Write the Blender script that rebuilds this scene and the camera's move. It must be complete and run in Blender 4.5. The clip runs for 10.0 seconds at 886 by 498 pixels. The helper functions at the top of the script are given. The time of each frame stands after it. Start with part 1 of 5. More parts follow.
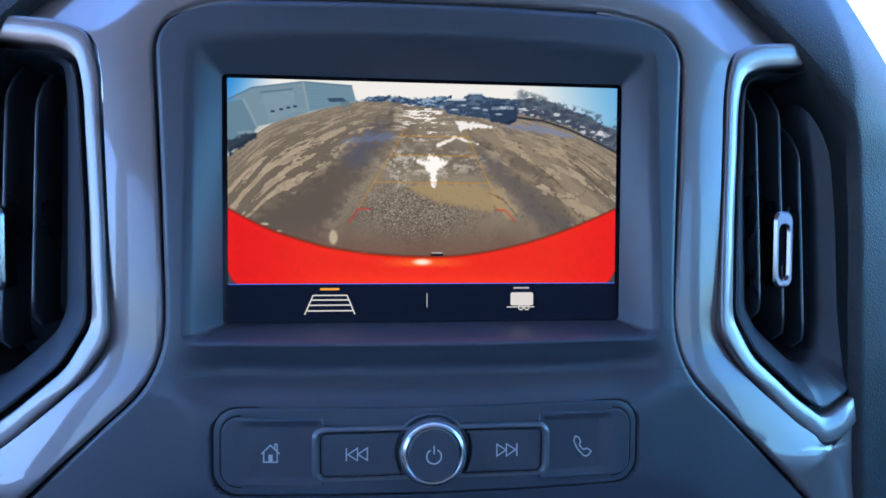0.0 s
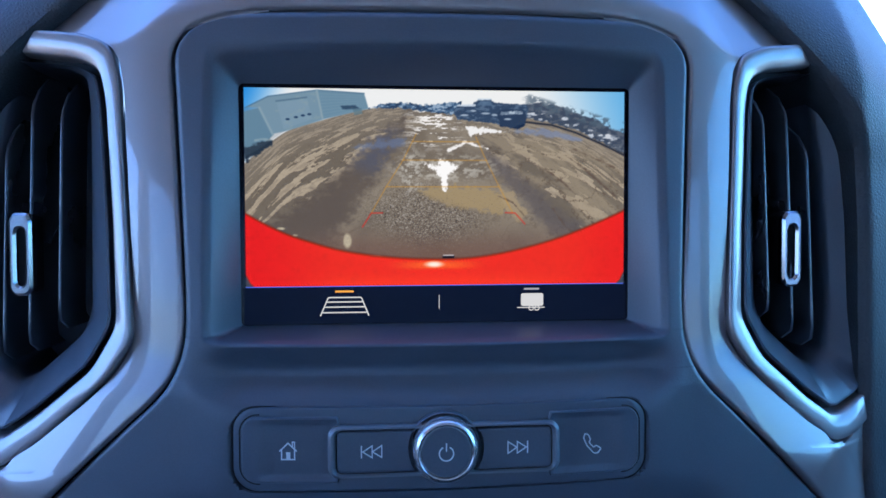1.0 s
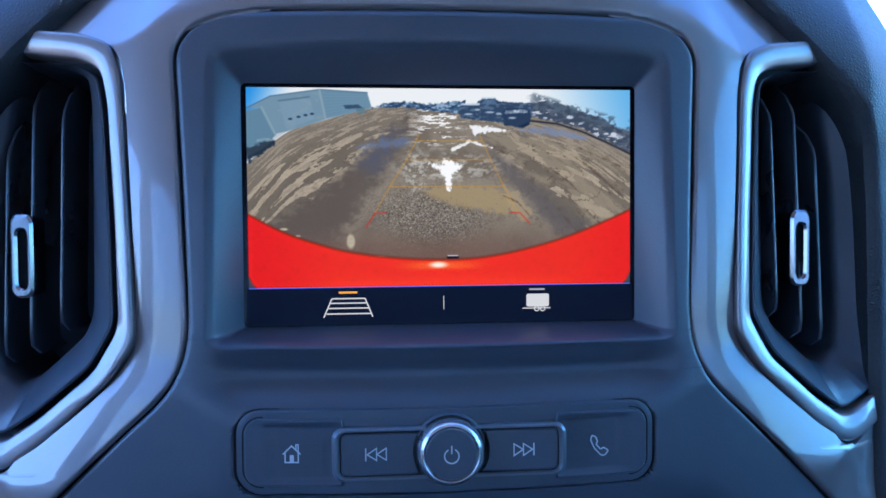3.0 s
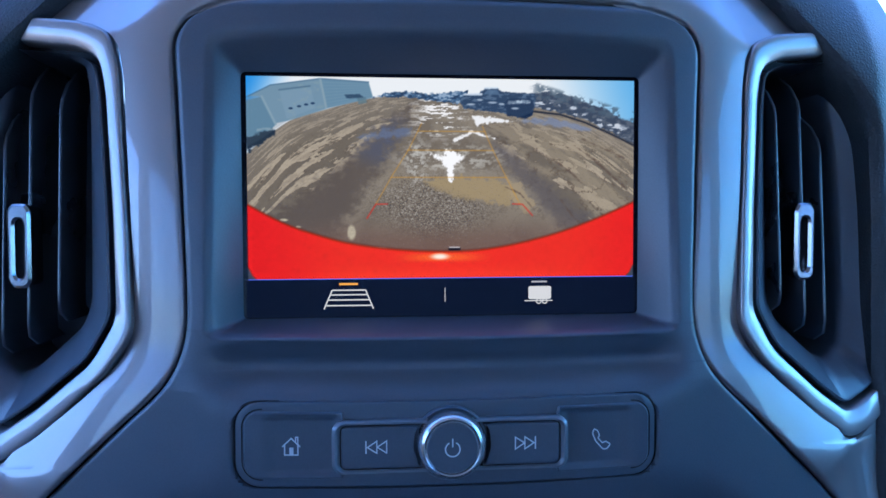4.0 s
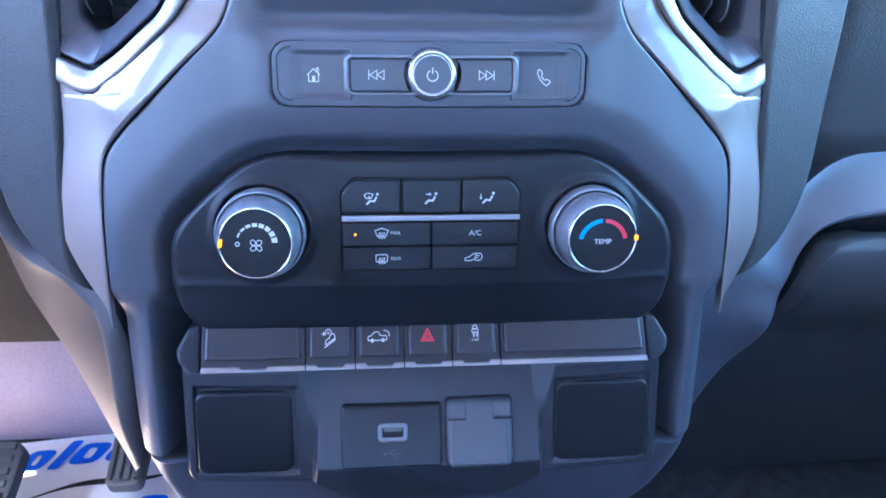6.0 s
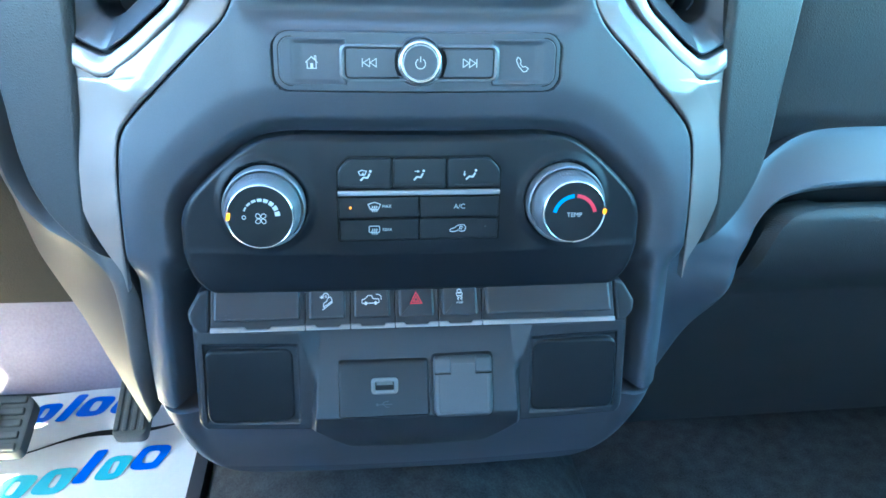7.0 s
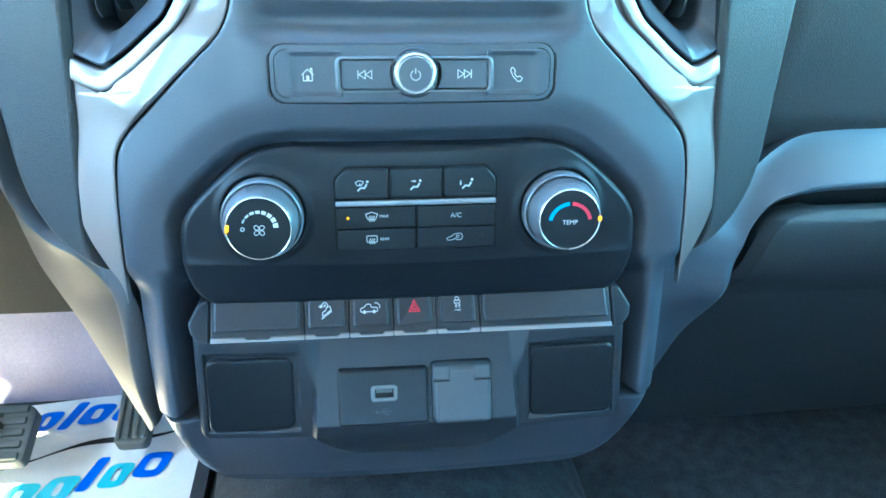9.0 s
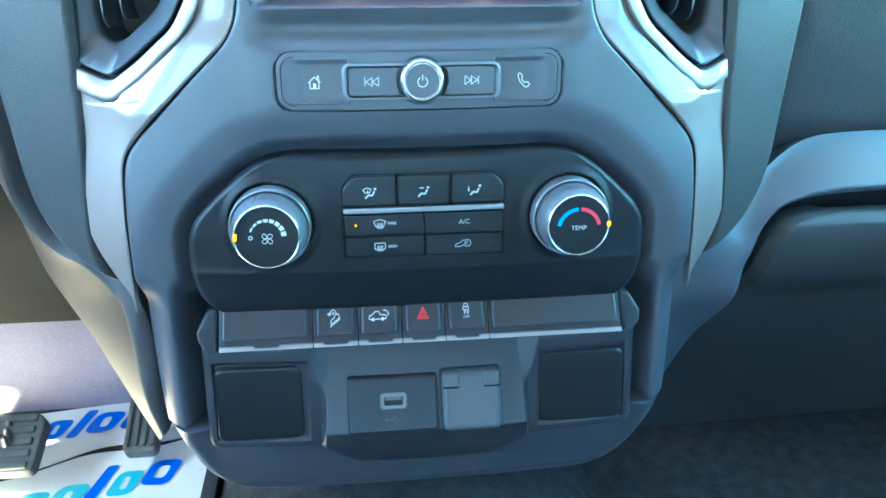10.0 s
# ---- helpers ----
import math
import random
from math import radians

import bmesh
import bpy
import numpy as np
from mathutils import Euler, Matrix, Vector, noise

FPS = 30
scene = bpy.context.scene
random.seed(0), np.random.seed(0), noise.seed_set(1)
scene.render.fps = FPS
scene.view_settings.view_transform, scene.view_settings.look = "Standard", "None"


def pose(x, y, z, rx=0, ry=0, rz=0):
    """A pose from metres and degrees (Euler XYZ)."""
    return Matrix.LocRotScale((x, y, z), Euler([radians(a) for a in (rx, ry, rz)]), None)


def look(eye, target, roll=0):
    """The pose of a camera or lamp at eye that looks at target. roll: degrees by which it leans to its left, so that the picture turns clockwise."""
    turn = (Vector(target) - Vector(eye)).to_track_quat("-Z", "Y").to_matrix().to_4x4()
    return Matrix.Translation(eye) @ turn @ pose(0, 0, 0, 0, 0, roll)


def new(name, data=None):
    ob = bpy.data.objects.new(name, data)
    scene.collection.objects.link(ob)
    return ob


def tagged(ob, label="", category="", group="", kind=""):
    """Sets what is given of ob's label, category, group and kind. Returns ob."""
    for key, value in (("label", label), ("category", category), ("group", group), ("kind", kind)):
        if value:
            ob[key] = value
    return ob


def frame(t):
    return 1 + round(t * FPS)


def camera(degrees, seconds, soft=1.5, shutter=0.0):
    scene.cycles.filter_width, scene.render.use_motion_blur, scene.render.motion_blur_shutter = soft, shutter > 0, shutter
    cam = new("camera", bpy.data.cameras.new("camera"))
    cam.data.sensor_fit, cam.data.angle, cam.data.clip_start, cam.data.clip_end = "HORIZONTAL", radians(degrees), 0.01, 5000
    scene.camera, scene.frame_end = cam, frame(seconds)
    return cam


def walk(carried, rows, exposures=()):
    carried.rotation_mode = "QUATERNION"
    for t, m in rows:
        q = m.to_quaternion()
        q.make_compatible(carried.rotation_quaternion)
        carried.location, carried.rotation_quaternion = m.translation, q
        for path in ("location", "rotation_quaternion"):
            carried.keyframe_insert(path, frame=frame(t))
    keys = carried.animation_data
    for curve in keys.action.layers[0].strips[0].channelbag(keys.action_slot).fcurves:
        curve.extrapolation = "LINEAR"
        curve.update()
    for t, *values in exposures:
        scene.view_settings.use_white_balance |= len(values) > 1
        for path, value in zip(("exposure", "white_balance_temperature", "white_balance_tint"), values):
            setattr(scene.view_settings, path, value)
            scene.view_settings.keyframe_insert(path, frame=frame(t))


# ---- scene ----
cam = camera(60.43, 10.0, soft=1.6, shutter=0.3)
PATH = [
    (0, (-0.0296, -0.2534, 0.7497), (0.0901, 0.7175, 0.5422), 1.56),
    (0.5, (-0.0297, -0.2569, 0.7509), (0.0735, 0.7149, 0.5393), 1.08),
    (1, (-0.0272, -0.2606, 0.7522), (0.0670, 0.7130, 0.5443), 0.76),
    (1.5, (-0.0271, -0.2600, 0.7531), (0.0624, 0.7136, 0.5432), 0.51),
    (2, (-0.0269, -0.2612, 0.7543), (0.0617, 0.7128, 0.5458), 0.41),
    (2.5, (-0.0268, -0.2600, 0.7524), (0.0617, 0.7151, 0.5489), 0.37),
    (4, (-0.0279, -0.2552, 0.7491), (0.0626, 0.7178, 0.5370), 0.74),
    (4.5, (-0.0233, -0.2619, 0.7501), (0.0660, 0.7057, 0.5140), 0.74),
    (5, (-0.0238, -0.2834, 0.7244), (0.0625, 0.6720, 0.4420), 0.74),
    (5.2, (-0.0233, -0.3002, 0.6990), (0.0708, 0.6392, 0.3693), 0.96),
    (5.5, (-0.0264, -0.3250, 0.6796), (0.0612, 0.6019, 0.3145), 1.07),
    (5.7, (-0.0287, -0.3504, 0.6890), (0.0590, 0.5672, 0.3013), 1.29),
    (6, (-0.0317, -0.3749, 0.7048), (0.0630, 0.5233, 0.2755), 1.66),
    (7.5, (-0.0348, -0.4099, 0.7335), (0.0757, 0.4593, 0.2516), 2.23),
    (8, (-0.0341, -0.4092, 0.7339), (0.0760, 0.4608, 0.2533), 2.01),
    (8.5, (-0.0350, -0.4087, 0.7351), (0.0765, 0.4612, 0.2547), 1.82),
    (9, (-0.0338, -0.4084, 0.7367), (0.0761, 0.4619, 0.2565), 1.56),
    (9.5, (-0.0345, -0.4078, 0.7364), (0.0725, 0.4650, 0.2601), 1.16),
    (10, (-0.0352, -0.4058, 0.7376), (0.0677, 0.4673, 0.2611), 0.82),
]
EXPOSURES = [(0, 3.24, 4400, 15), (1.0, 3.24, 4250, 15), (2.0, 3.24, 4150, 15), (4.6, 3.24, 4130, 15), (5.0, 3.28, 4230, 26), (5.5, 4.62, 4760, 32), (6.2, 5.18, 4980, 14), (7.5, 5.48, 5000, -18), (10, 5.48, 5000, -18)]
walk(cam, [(t, look(eye, target, roll)) for t, eye, target, roll in PATH], EXPOSURES)
# ---- light of the place ----
world = bpy.data.worlds.new("sky")
scene.world = world
world.use_nodes = True
wn = world.node_tree.nodes
sky = wn.new("ShaderNodeTexSky")
sky.sky_type = "NISHITA"
sky.sun_disc = False
sky.sun_elevation = radians(54.2)
sky.sun_rotation = radians(222)
sky.ozone_density = 1.2
sky.dust_density = 0.8
world.node_tree.links.new(sky.outputs[0], wn["Background"].inputs[0])
wn["Background"].inputs[1].default_value = 0.1
sun = new("sun", bpy.data.lights.new("sun", "SUN"))
sun.data.energy, sun.data.angle, sun.data.color = 5.0, radians(1.5), (1.0, 0.7, 0.42)
sun.matrix_world = look((-0.405 * 4, -0.42 * 4, 0.81 * 4), (0, 0, 0))

# added fill lamp in the passenger window opening, on top of the sky's light
side_fill = new("window_fill", bpy.data.lights.new("window_fill", "AREA"))
side_fill.data.shape, side_fill.data.size, side_fill.data.size_y = "RECTANGLE", 0.42, 0.42
side_fill.data.energy, side_fill.data.color = 0.25, (0.6, 0.95, 1.0)
side_fill.matrix_world = look((0.858, 0.08, 0.9), (0, 0.08, 0.9))


# ---- materials ----
def nodes(name):
    m = bpy.data.materials.new(name)
    m.use_nodes = True
    return m, m.node_tree.nodes, m.node_tree.links, m.node_tree.nodes["Principled BSDF"]


def mat(name, color, rough=0.5, metal=0.0, grain=0.0, size=900.0, vary=0.12, coat=0.0, patch=14.0, kind="noise", spec=0.5):
    """A surface with a grain in relief, and with colour and gloss uneven at two sizes."""
    m, n, l, b = nodes(name)
    co = n.new("ShaderNodeTexCoord")
    big = n.new("ShaderNodeTexNoise")
    big.inputs["Scale"].default_value, big.inputs["Detail"].default_value = patch, 4
    fine = n.new("ShaderNodeTexNoise")
    fine.inputs["Scale"].default_value, fine.inputs["Detail"].default_value = size, 2
    l.new(co.outputs["Object"], big.inputs["Vector"])
    l.new(co.outputs["Object"], fine.inputs["Vector"])
    both = n.new("ShaderNodeMath")
    both.operation = "ADD"
    l.new(big.outputs["Fac"], both.inputs[0])
    l.new(fine.outputs["Fac"], both.inputs[1])
    tone = n.new("ShaderNodeMapRange")
    tone.inputs[1].default_value, tone.inputs[2].default_value = 0.6, 1.4
    tone.inputs[3].default_value, tone.inputs[4].default_value = 1 - vary, 1 + vary
    l.new(both.outputs[0], tone.inputs[0])
    mix = n.new("ShaderNodeVectorMath")
    mix.operation = "SCALE"
    mix.inputs[0].default_value = color[:3]
    l.new(tone.outputs[0], mix.inputs["Scale"])
    l.new(mix.outputs[0], b.inputs["Base Color"])
    gloss = n.new("ShaderNodeMapRange")
    gloss.inputs[3].default_value, gloss.inputs[4].default_value = max(0.02, rough - 0.05), min(1, rough + 0.05)
    l.new(big.outputs["Fac"], gloss.inputs[0])
    l.new(gloss.outputs[0], b.inputs["Roughness"])
    b.inputs["Metallic"].default_value = metal
    b.inputs["Coat Weight"].default_value = coat
    b.inputs["Coat Roughness"].default_value = 0.03
    b.inputs["Specular IOR Level"].default_value = spec
    if grain:
        bump = n.new("ShaderNodeBump")
        bump.inputs["Strength"].default_value, bump.inputs["Distance"].default_value = grain, 0.0004
        if kind == "leather":
            cell = n.new("ShaderNodeTexVoronoi")
            cell.feature = "DISTANCE_TO_EDGE"
            cell.inputs["Scale"].default_value = size
            bend = n.new("ShaderNodeMixRGB")
            bend.inputs[0].default_value = 0.012
            l.new(co.outputs["Object"], bend.inputs[1])
            l.new(big.outputs["Color"], bend.inputs[2])
            l.new(bend.outputs[0], cell.inputs["Vector"])
            l.new(cell.outputs["Distance"], bump.inputs["Height"])
        else:
            l.new(fine.outputs["Fac"], bump.inputs["Height"])
        l.new(bump.outputs[0], b.inputs["Normal"])
    return m


def pane(name, color):
    m, n, l, b = nodes(name)
    b.inputs["Base Color"].default_value = (*color, 1)
    b.inputs["Transmission Weight"].default_value = 1.0
    b.inputs["Roughness"].default_value = 0.0
    b.inputs["IOR"].default_value = 1.1
    return m


def glow(name, color, strength=1.0):
    m, n, l, b = nodes(name)
    b.inputs["Base Color"].default_value = (*[c * 0.3 for c in color], 1)
    b.inputs["Emission Color"].default_value = (*color, 1)
    b.inputs["Emission Strength"].default_value = strength
    b.inputs["Roughness"].default_value = 0.3
    return m


PLASTIC = mat("moulded_plastic", (0.058, 0.066, 0.084), 0.4, grain=0.12, size=1500)
PANEL = mat("fine_grain_plastic", (0.009, 0.011, 0.015), 0.42, grain=0.15, size=1800, spec=0.3)
KEYTOP = mat("key_plastic", (0.008, 0.01, 0.013), 0.34, grain=0.08, size=1800, spec=0.38)
HOUSING = mat("housing_plastic", (0.02, 0.023, 0.029), 0.4, grain=0.12, size=1600, spec=0.5)
GAP = mat("dark_gap", (0.005, 0.005, 0.006), 0.6, spec=0.2)
VANE = mat("vane_plastic", (0.032, 0.036, 0.044), 0.28, grain=0.05, size=1500, spec=0.9)
# grey knee plastic tinted warm in place of warm light from the left
WARMKNEE = mat("warm_lit_plastic", (0.046, 0.037, 0.032), 0.55, grain=0.2, size=900, spec=0.3)
# colour of the unseen driver's door, strong tan to throw warm light and reflections
DOORTAN = mat("tan_bounce_panel", (0.55, 0.36, 0.21), 0.7, grain=0.3, size=700, spec=0.2)
# grained pad material darkened for the shade under the steering column
SHADEPAD = mat("shaded_grained_pad", (0.016, 0.016, 0.014), 0.7, grain=0.8, size=420, kind="leather", spec=0.1)
PAD = mat("soft_grained_pad", (0.03, 0.033, 0.036), 0.55, grain=0.9, size=620, kind="leather", spec=0.4)
SILVER = mat("satin_silver_paint", (0.21, 0.19, 0.186), 0.46, metal=0.55, coat=0.9, size=2500, vary=0.05)
SATIN = mat("satin_metal", (0.34, 0.345, 0.365), 0.32, metal=0.85, size=1800, vary=0.06)
KNOBSIDE = mat("knob_side", (0.19, 0.2, 0.22), 0.36, metal=0.5, grain=0.1, size=1500)
BARRIM = mat("satin_bar", (0.13, 0.138, 0.155), 0.38, metal=0.4, size=1800, vary=0.06)
CHROME = mat("chrome", (0.28, 0.28, 0.29), 0.23, metal=1.0, size=1500, vary=0.03)
BRIGHT = mat("bright_satin_metal", (0.62, 0.62, 0.64), 0.26, metal=0.9, size=1800, vary=0.05)
INK = mat("white_print", (0.6, 0.61, 0.63), 0.5, vary=0.05)
DIMINK = mat("dim_print", (0.05, 0.05, 0.055), 0.5, vary=0.05)
RED = mat("red_print", (0.7, 0.02, 0.05), 0.45, vary=0.05)
REDARC = mat("red_arc", (0.62, 0.03, 0.07), 0.45, vary=0.05)
BLUEARC = mat("blue_arc", (0.02, 0.3, 0.75), 0.45, vary=0.05)
AMBER = glow("amber_lamp", (1.0, 0.3, 0.0), 0.09)
RUBBER = mat("ribbed_rubber", (0.085, 0.09, 0.088), 0.6, grain=0.2, size=900)
STEEL = mat("worn_steel", (0.22, 0.22, 0.22), 0.4, metal=1.0)
CARPET = mat("carpet", (0.05, 0.053, 0.056), 0.95, grain=1.0, size=500, vary=0.5, patch=60, spec=0.08)
PAPER = mat("white_paper", (0.88, 0.88, 0.88), 0.7, grain=0.05, size=200, vary=0.03)
PRINT = mat("blue_print", (0.0, 0.12, 0.72), 0.6, vary=0.08)
TEAL = mat("teal_print", (0.1, 0.5, 0.62), 0.6, vary=0.15)
LINER = mat("headliner_cloth", (0.54, 0.57, 0.6), 0.95, grain=0.3, size=700, vary=0.06)
GREYTRIM = mat("cabin_plastic", (0.05, 0.051, 0.055), 0.55, grain=0.2, size=900)
# grey lining; its lavender stands in for light bounced off the mats
FIREWALL = mat("lavender_lit_lining", (0.23, 0.22, 0.32), 0.8, grain=0.4, size=300, vary=0.15)
SOCKET = mat("socket_rim", (0.13, 0.135, 0.14), 0.45, grain=0.1, size=1500)
COVER = mat("outlet_cover", (0.055, 0.06, 0.068), 0.5, grain=0.15, size=1500)


# ---- building helpers ----
# The stack's own axes: x to the passenger, v up along the face, w out of it; millimetres.
FACE = Matrix.Translation((0, 0, 0.62)) @ Matrix.Rotation(radians(80), 4, "X")
PLACE = {}


def thing(name, x, v, w, label, category, group="", kind=""):
    ob = new(name)
    ob.empty_display_size = 0.02
    ob.matrix_world = FACE @ Matrix.Translation((x / 1000, v / 1000, w / 1000))
    PLACE[ob] = ob.matrix_world.copy()
    return tagged(ob, label, category, group, kind)


def stand(name, x, y, z, label, category, group="", kind=""):
    ob = new(name)
    ob.empty_display_size = 0.05
    ob.matrix_world = Matrix.Translation((x, y, z))
    PLACE[ob] = ob.matrix_world.copy()
    return tagged(ob, label, category, group, kind)


def link_mesh(name, verts, faces, material, parent=None, label="", flat=False, face=True, sharp=38):
    """One mesh from points on the face (mm), or in the room (m) when face is False."""
    pts = np.array(verts, float).reshape(-1, 3)
    base = PLACE[parent] if parent else Matrix.Identity(4)
    m = np.array(base.inverted() @ (FACE if face else Matrix.Identity(4)))
    if face:
        pts = pts / 1000
    pts = pts @ m[:3, :3].T + m[:3, 3]
    me = bpy.data.meshes.new(name)
    me.from_pydata(pts.tolist(), [], faces)
    me.materials.append(material)
    if not flat:
        me.polygons.foreach_set("use_smooth", [True] * len(me.polygons))
        me.set_sharp_from_angle(angle=radians(sharp))
    me.update()
    ob = new(name, me)
    if parent:
        ob.parent = parent
    PLACE[ob] = base.copy()
    if label:
        ob["label"] = label
    return ob


def part(name, shape, material, parent, label="", **more):
    return link_mesh(name, shape[0], shape[1], material, parent, label, **more)


def joined(*shapes):
    verts, faces = [], []
    for vs, fs in shapes:
        k = len(verts)
        verts += [tuple(p) for p in vs]
        faces += [tuple(i + k for i in f) for f in fs]
    return verts, faces


def rrect(x0, x1, v0, v1, r, n=6):
    out = []
    for cx, cv, a0 in ((x1 - r, v1 - r, 0), (x0 + r, v1 - r, 90), (x0 + r, v0 + r, 180), (x1 - r, v0 + r, 270)):
        for i in range(n + 1):
            a = radians(a0 + 90 * i / n)
            out.append((cx + r * math.cos(a), cv + r * math.sin(a)))
    return out


def circle(cx, cv, r, n=32, a0=0.0, a1=360.0):
    full = abs(a1 - a0) >= 360
    return [(cx + r * math.cos(radians(a0 + (a1 - a0) * i / (n if full else n - 1))), cv + r * math.sin(radians(a0 + (a1 - a0) * i / (n if full else n - 1)))) for i in range(n)]


def rounded(points, r, n=4):
    """A closed outline with its corners rounded."""
    out, k = [], len(points)
    for i in range(k):
        a, b, c = (Vector(points[(i + j - 1) % k]) for j in range(3))
        ra = min(r, (a - b).length * 0.45, (c - b).length * 0.45)
        p, q = b + (a - b).normalized() * ra, b + (c - b).normalized() * ra
        for j in range(n + 1):
            t = j / n
            s = p * (1 - t) ** 2 + b * 2 * t * (1 - t) + q * t * t
            out.append((s.x, s.y))
    return out


def dense(o, like, size=2.0):
    """An outline with its edges cut into pieces as those of another one are, about size long there."""
    cuts = [max(1, round(math.dist(a, b) / size)) for a, b in zip(like, like[1:] + like[:1])]
    return [(a[0] + (b[0] - a[0]) * j / k, a[1] + (b[1] - a[1]) * j / k) for a, b, k in zip(o, o[1:] + o[:1], cuts) for j in range(k)]


def between(o, i, profile, over):
    """A moulding run between an outer and an inner outline: profile of (share of the way in, height)."""
    k = len(o)
    verts = []
    for s, w in profile:
        for (x0, v0), (x1, v1) in zip(o, i):
            x, v = x0 + (x1 - x0) * s, v0 + (v1 - v0) * s
            verts.append((x, v, w + over(x, v)))
    faces = [(r * k + j, r * k + (j + 1) % k, (r + 1) * k + (j + 1) % k, (r + 1) * k + j) for r in range(len(profile) - 1) for j in range(k)]
    return verts, faces


def area(o):
    return sum(a[0] * b[1] - b[0] * a[1] for a, b in zip(o, o[1:] + o[:1])) / 2


def offset(o, d):
    """The outline moved inward by d (anticlockwise outlines)."""
    out, k = [], len(o)
    for i in range(k):
        a, b, c = (Vector(o[(i + j - 1) % k]) for j in range(3))
        e, f = (b - a), (c - b)
        e = e.normalized() if e.length > 1e-9 else f.normalized()
        f = f.normalized() if f.length > 1e-9 else e
        n1, n2 = Vector((-e.y, e.x)), Vector((-f.y, f.x))
        m = n1 + n2
        m = m / max(0.35, m.length_squared / 2)
        out.append((b.x + m.x * d, b.y + m.y * d))
    for _ in range(4):
        for i in range(k):
            j = (i + 1) % k
            if (out[j][0] - out[i][0]) * (o[j][0] - o[i][0]) + (out[j][1] - out[i][1]) * (o[j][1] - o[i][1]) < 0:
                out[i] = out[j] = ((out[i][0] + out[j][0]) / 2, (out[i][1] + out[j][1]) / 2)
    return out


def plate(o, w0, w1, bevel=0.5, over=None, dish=0.0, steps=2):
    """A slab on an outline from w0 to w1 with a rounded upper edge; over(x, v) bends it, dish hollows its middle."""
    o = o if area(o) > 0 else o[::-1]
    over = over or (lambda x, v: 0.0)
    loops = [(o, w0), (o, w1 - bevel)]
    for s in range(1, steps + 1):
        a = radians(90 * s / steps)
        loops.append((offset(o, bevel * (1 - math.cos(a))), w1 - bevel + bevel * math.sin(a)))
    loops.append((offset(o, bevel + 0.12 * min(1.0, bevel)), w1))
    if dish:
        loops.append((offset(o, bevel + abs(dish)), w1 - dish))
    k = len(o)
    verts = [(x, v, w + over(x, v)) for loop, w in loops for x, v in loop]
    faces = [(r * k + i, r * k + (i + 1) % k, (r + 1) * k + (i + 1) % k, (r + 1) * k + i) for r in range(len(loops) - 1) for i in range(k)]
    faces.append(tuple((len(loops) - 1) * k + i for i in range(k)))
    faces.append(tuple(reversed(range(k))))
    return verts, faces


def frame_ring(o, i, w0, w1, bevel=0.4, over=None):
    """A ring between two outlines with as many points each."""
    over = over or (lambda x, v: 0.0)
    k = len(o)
    loops = [(o, w0), (o, w1 - bevel), (offset(o, bevel), w1), (offset(i, -bevel), w1), (i, w1 - bevel), (i, w0)]
    verts = [(x, v, w + over(x, v)) for loop, w in loops for x, v in loop]
    n = len(loops)
    faces = [(r * k + j, r * k + (j + 1) % k, (r + 1) % n * k + (j + 1) % k, (r + 1) % n * k + j) for r in range(n) for j in range(k)]
    return verts, faces


def lathe(cx, cv, profile, n=72, teeth=0, depth=0.0, toothed=()):
    """A turned body about an axis out of the face: profile of (radius, w) from the back to the front."""
    verts, faces = [], []
    for j, (r, w) in enumerate(profile):
        for i in range(n):
            a = 2 * math.pi * i / n
            rr = r + (depth if j in toothed and i % 2 else 0.0)
            verts.append((cx + rr * math.cos(a), cv + rr * math.sin(a), w))
    for j in range(len(profile) - 1):
        for i in range(n):
            k = (i + 1) % n
            faces.append((j * n + i, j * n + k, (j + 1) * n + k, (j + 1) * n + i))
    faces.append(tuple((len(profile) - 1) * n + i for i in range(n)))
    faces.append(tuple(reversed(range(n))))
    return verts, faces


def ribbon(pts, width, w, thick=0.15, closed=False, over=None):
    """A printed or inlaid line along pts."""
    over = over or (lambda x, v: 0.0)
    k = len(pts)
    left, right = [], []
    for i in range(k):
        b = Vector(pts[i])
        a = Vector(pts[(i - 1) % k]) if closed or i else None
        c = Vector(pts[(i + 1) % k]) if closed or i < k - 1 else None
        e = (b - a).normalized() if a is not None and (b - a).length > 1e-9 else (c - b).normalized()
        f = (c - b).normalized() if c is not None and (c - b).length > 1e-9 else e
        m = Vector((-e.y, e.x)) + Vector((-f.y, f.x))
        m = m / max(0.5, m.length_squared / 2) if m.length > 1e-6 else Vector((-e.y, e.x))
        left.append(b + m * width / 2)
        right.append(b - m * width / 2)
    verts = []
    for up in (0.0, thick):
        for side in (left, right):
            verts += [(p.x, p.y, w + up + over(p.x, p.y)) for p in side]
    faces = []
    for i in range(k if closed else k - 1):
        j = (i + 1) % k
        faces += [(2 * k + i, 3 * k + i, 3 * k + j, 2 * k + j), (i, 2 * k + i, 2 * k + j, j), (k + j, 3 * k + j, 3 * k + i, k + i)]
    if not closed:
        faces += [(0, k, 3 * k, 2 * k), (k - 1, 3 * k - 1, 4 * k - 1, 2 * k - 1)]
    return verts, faces


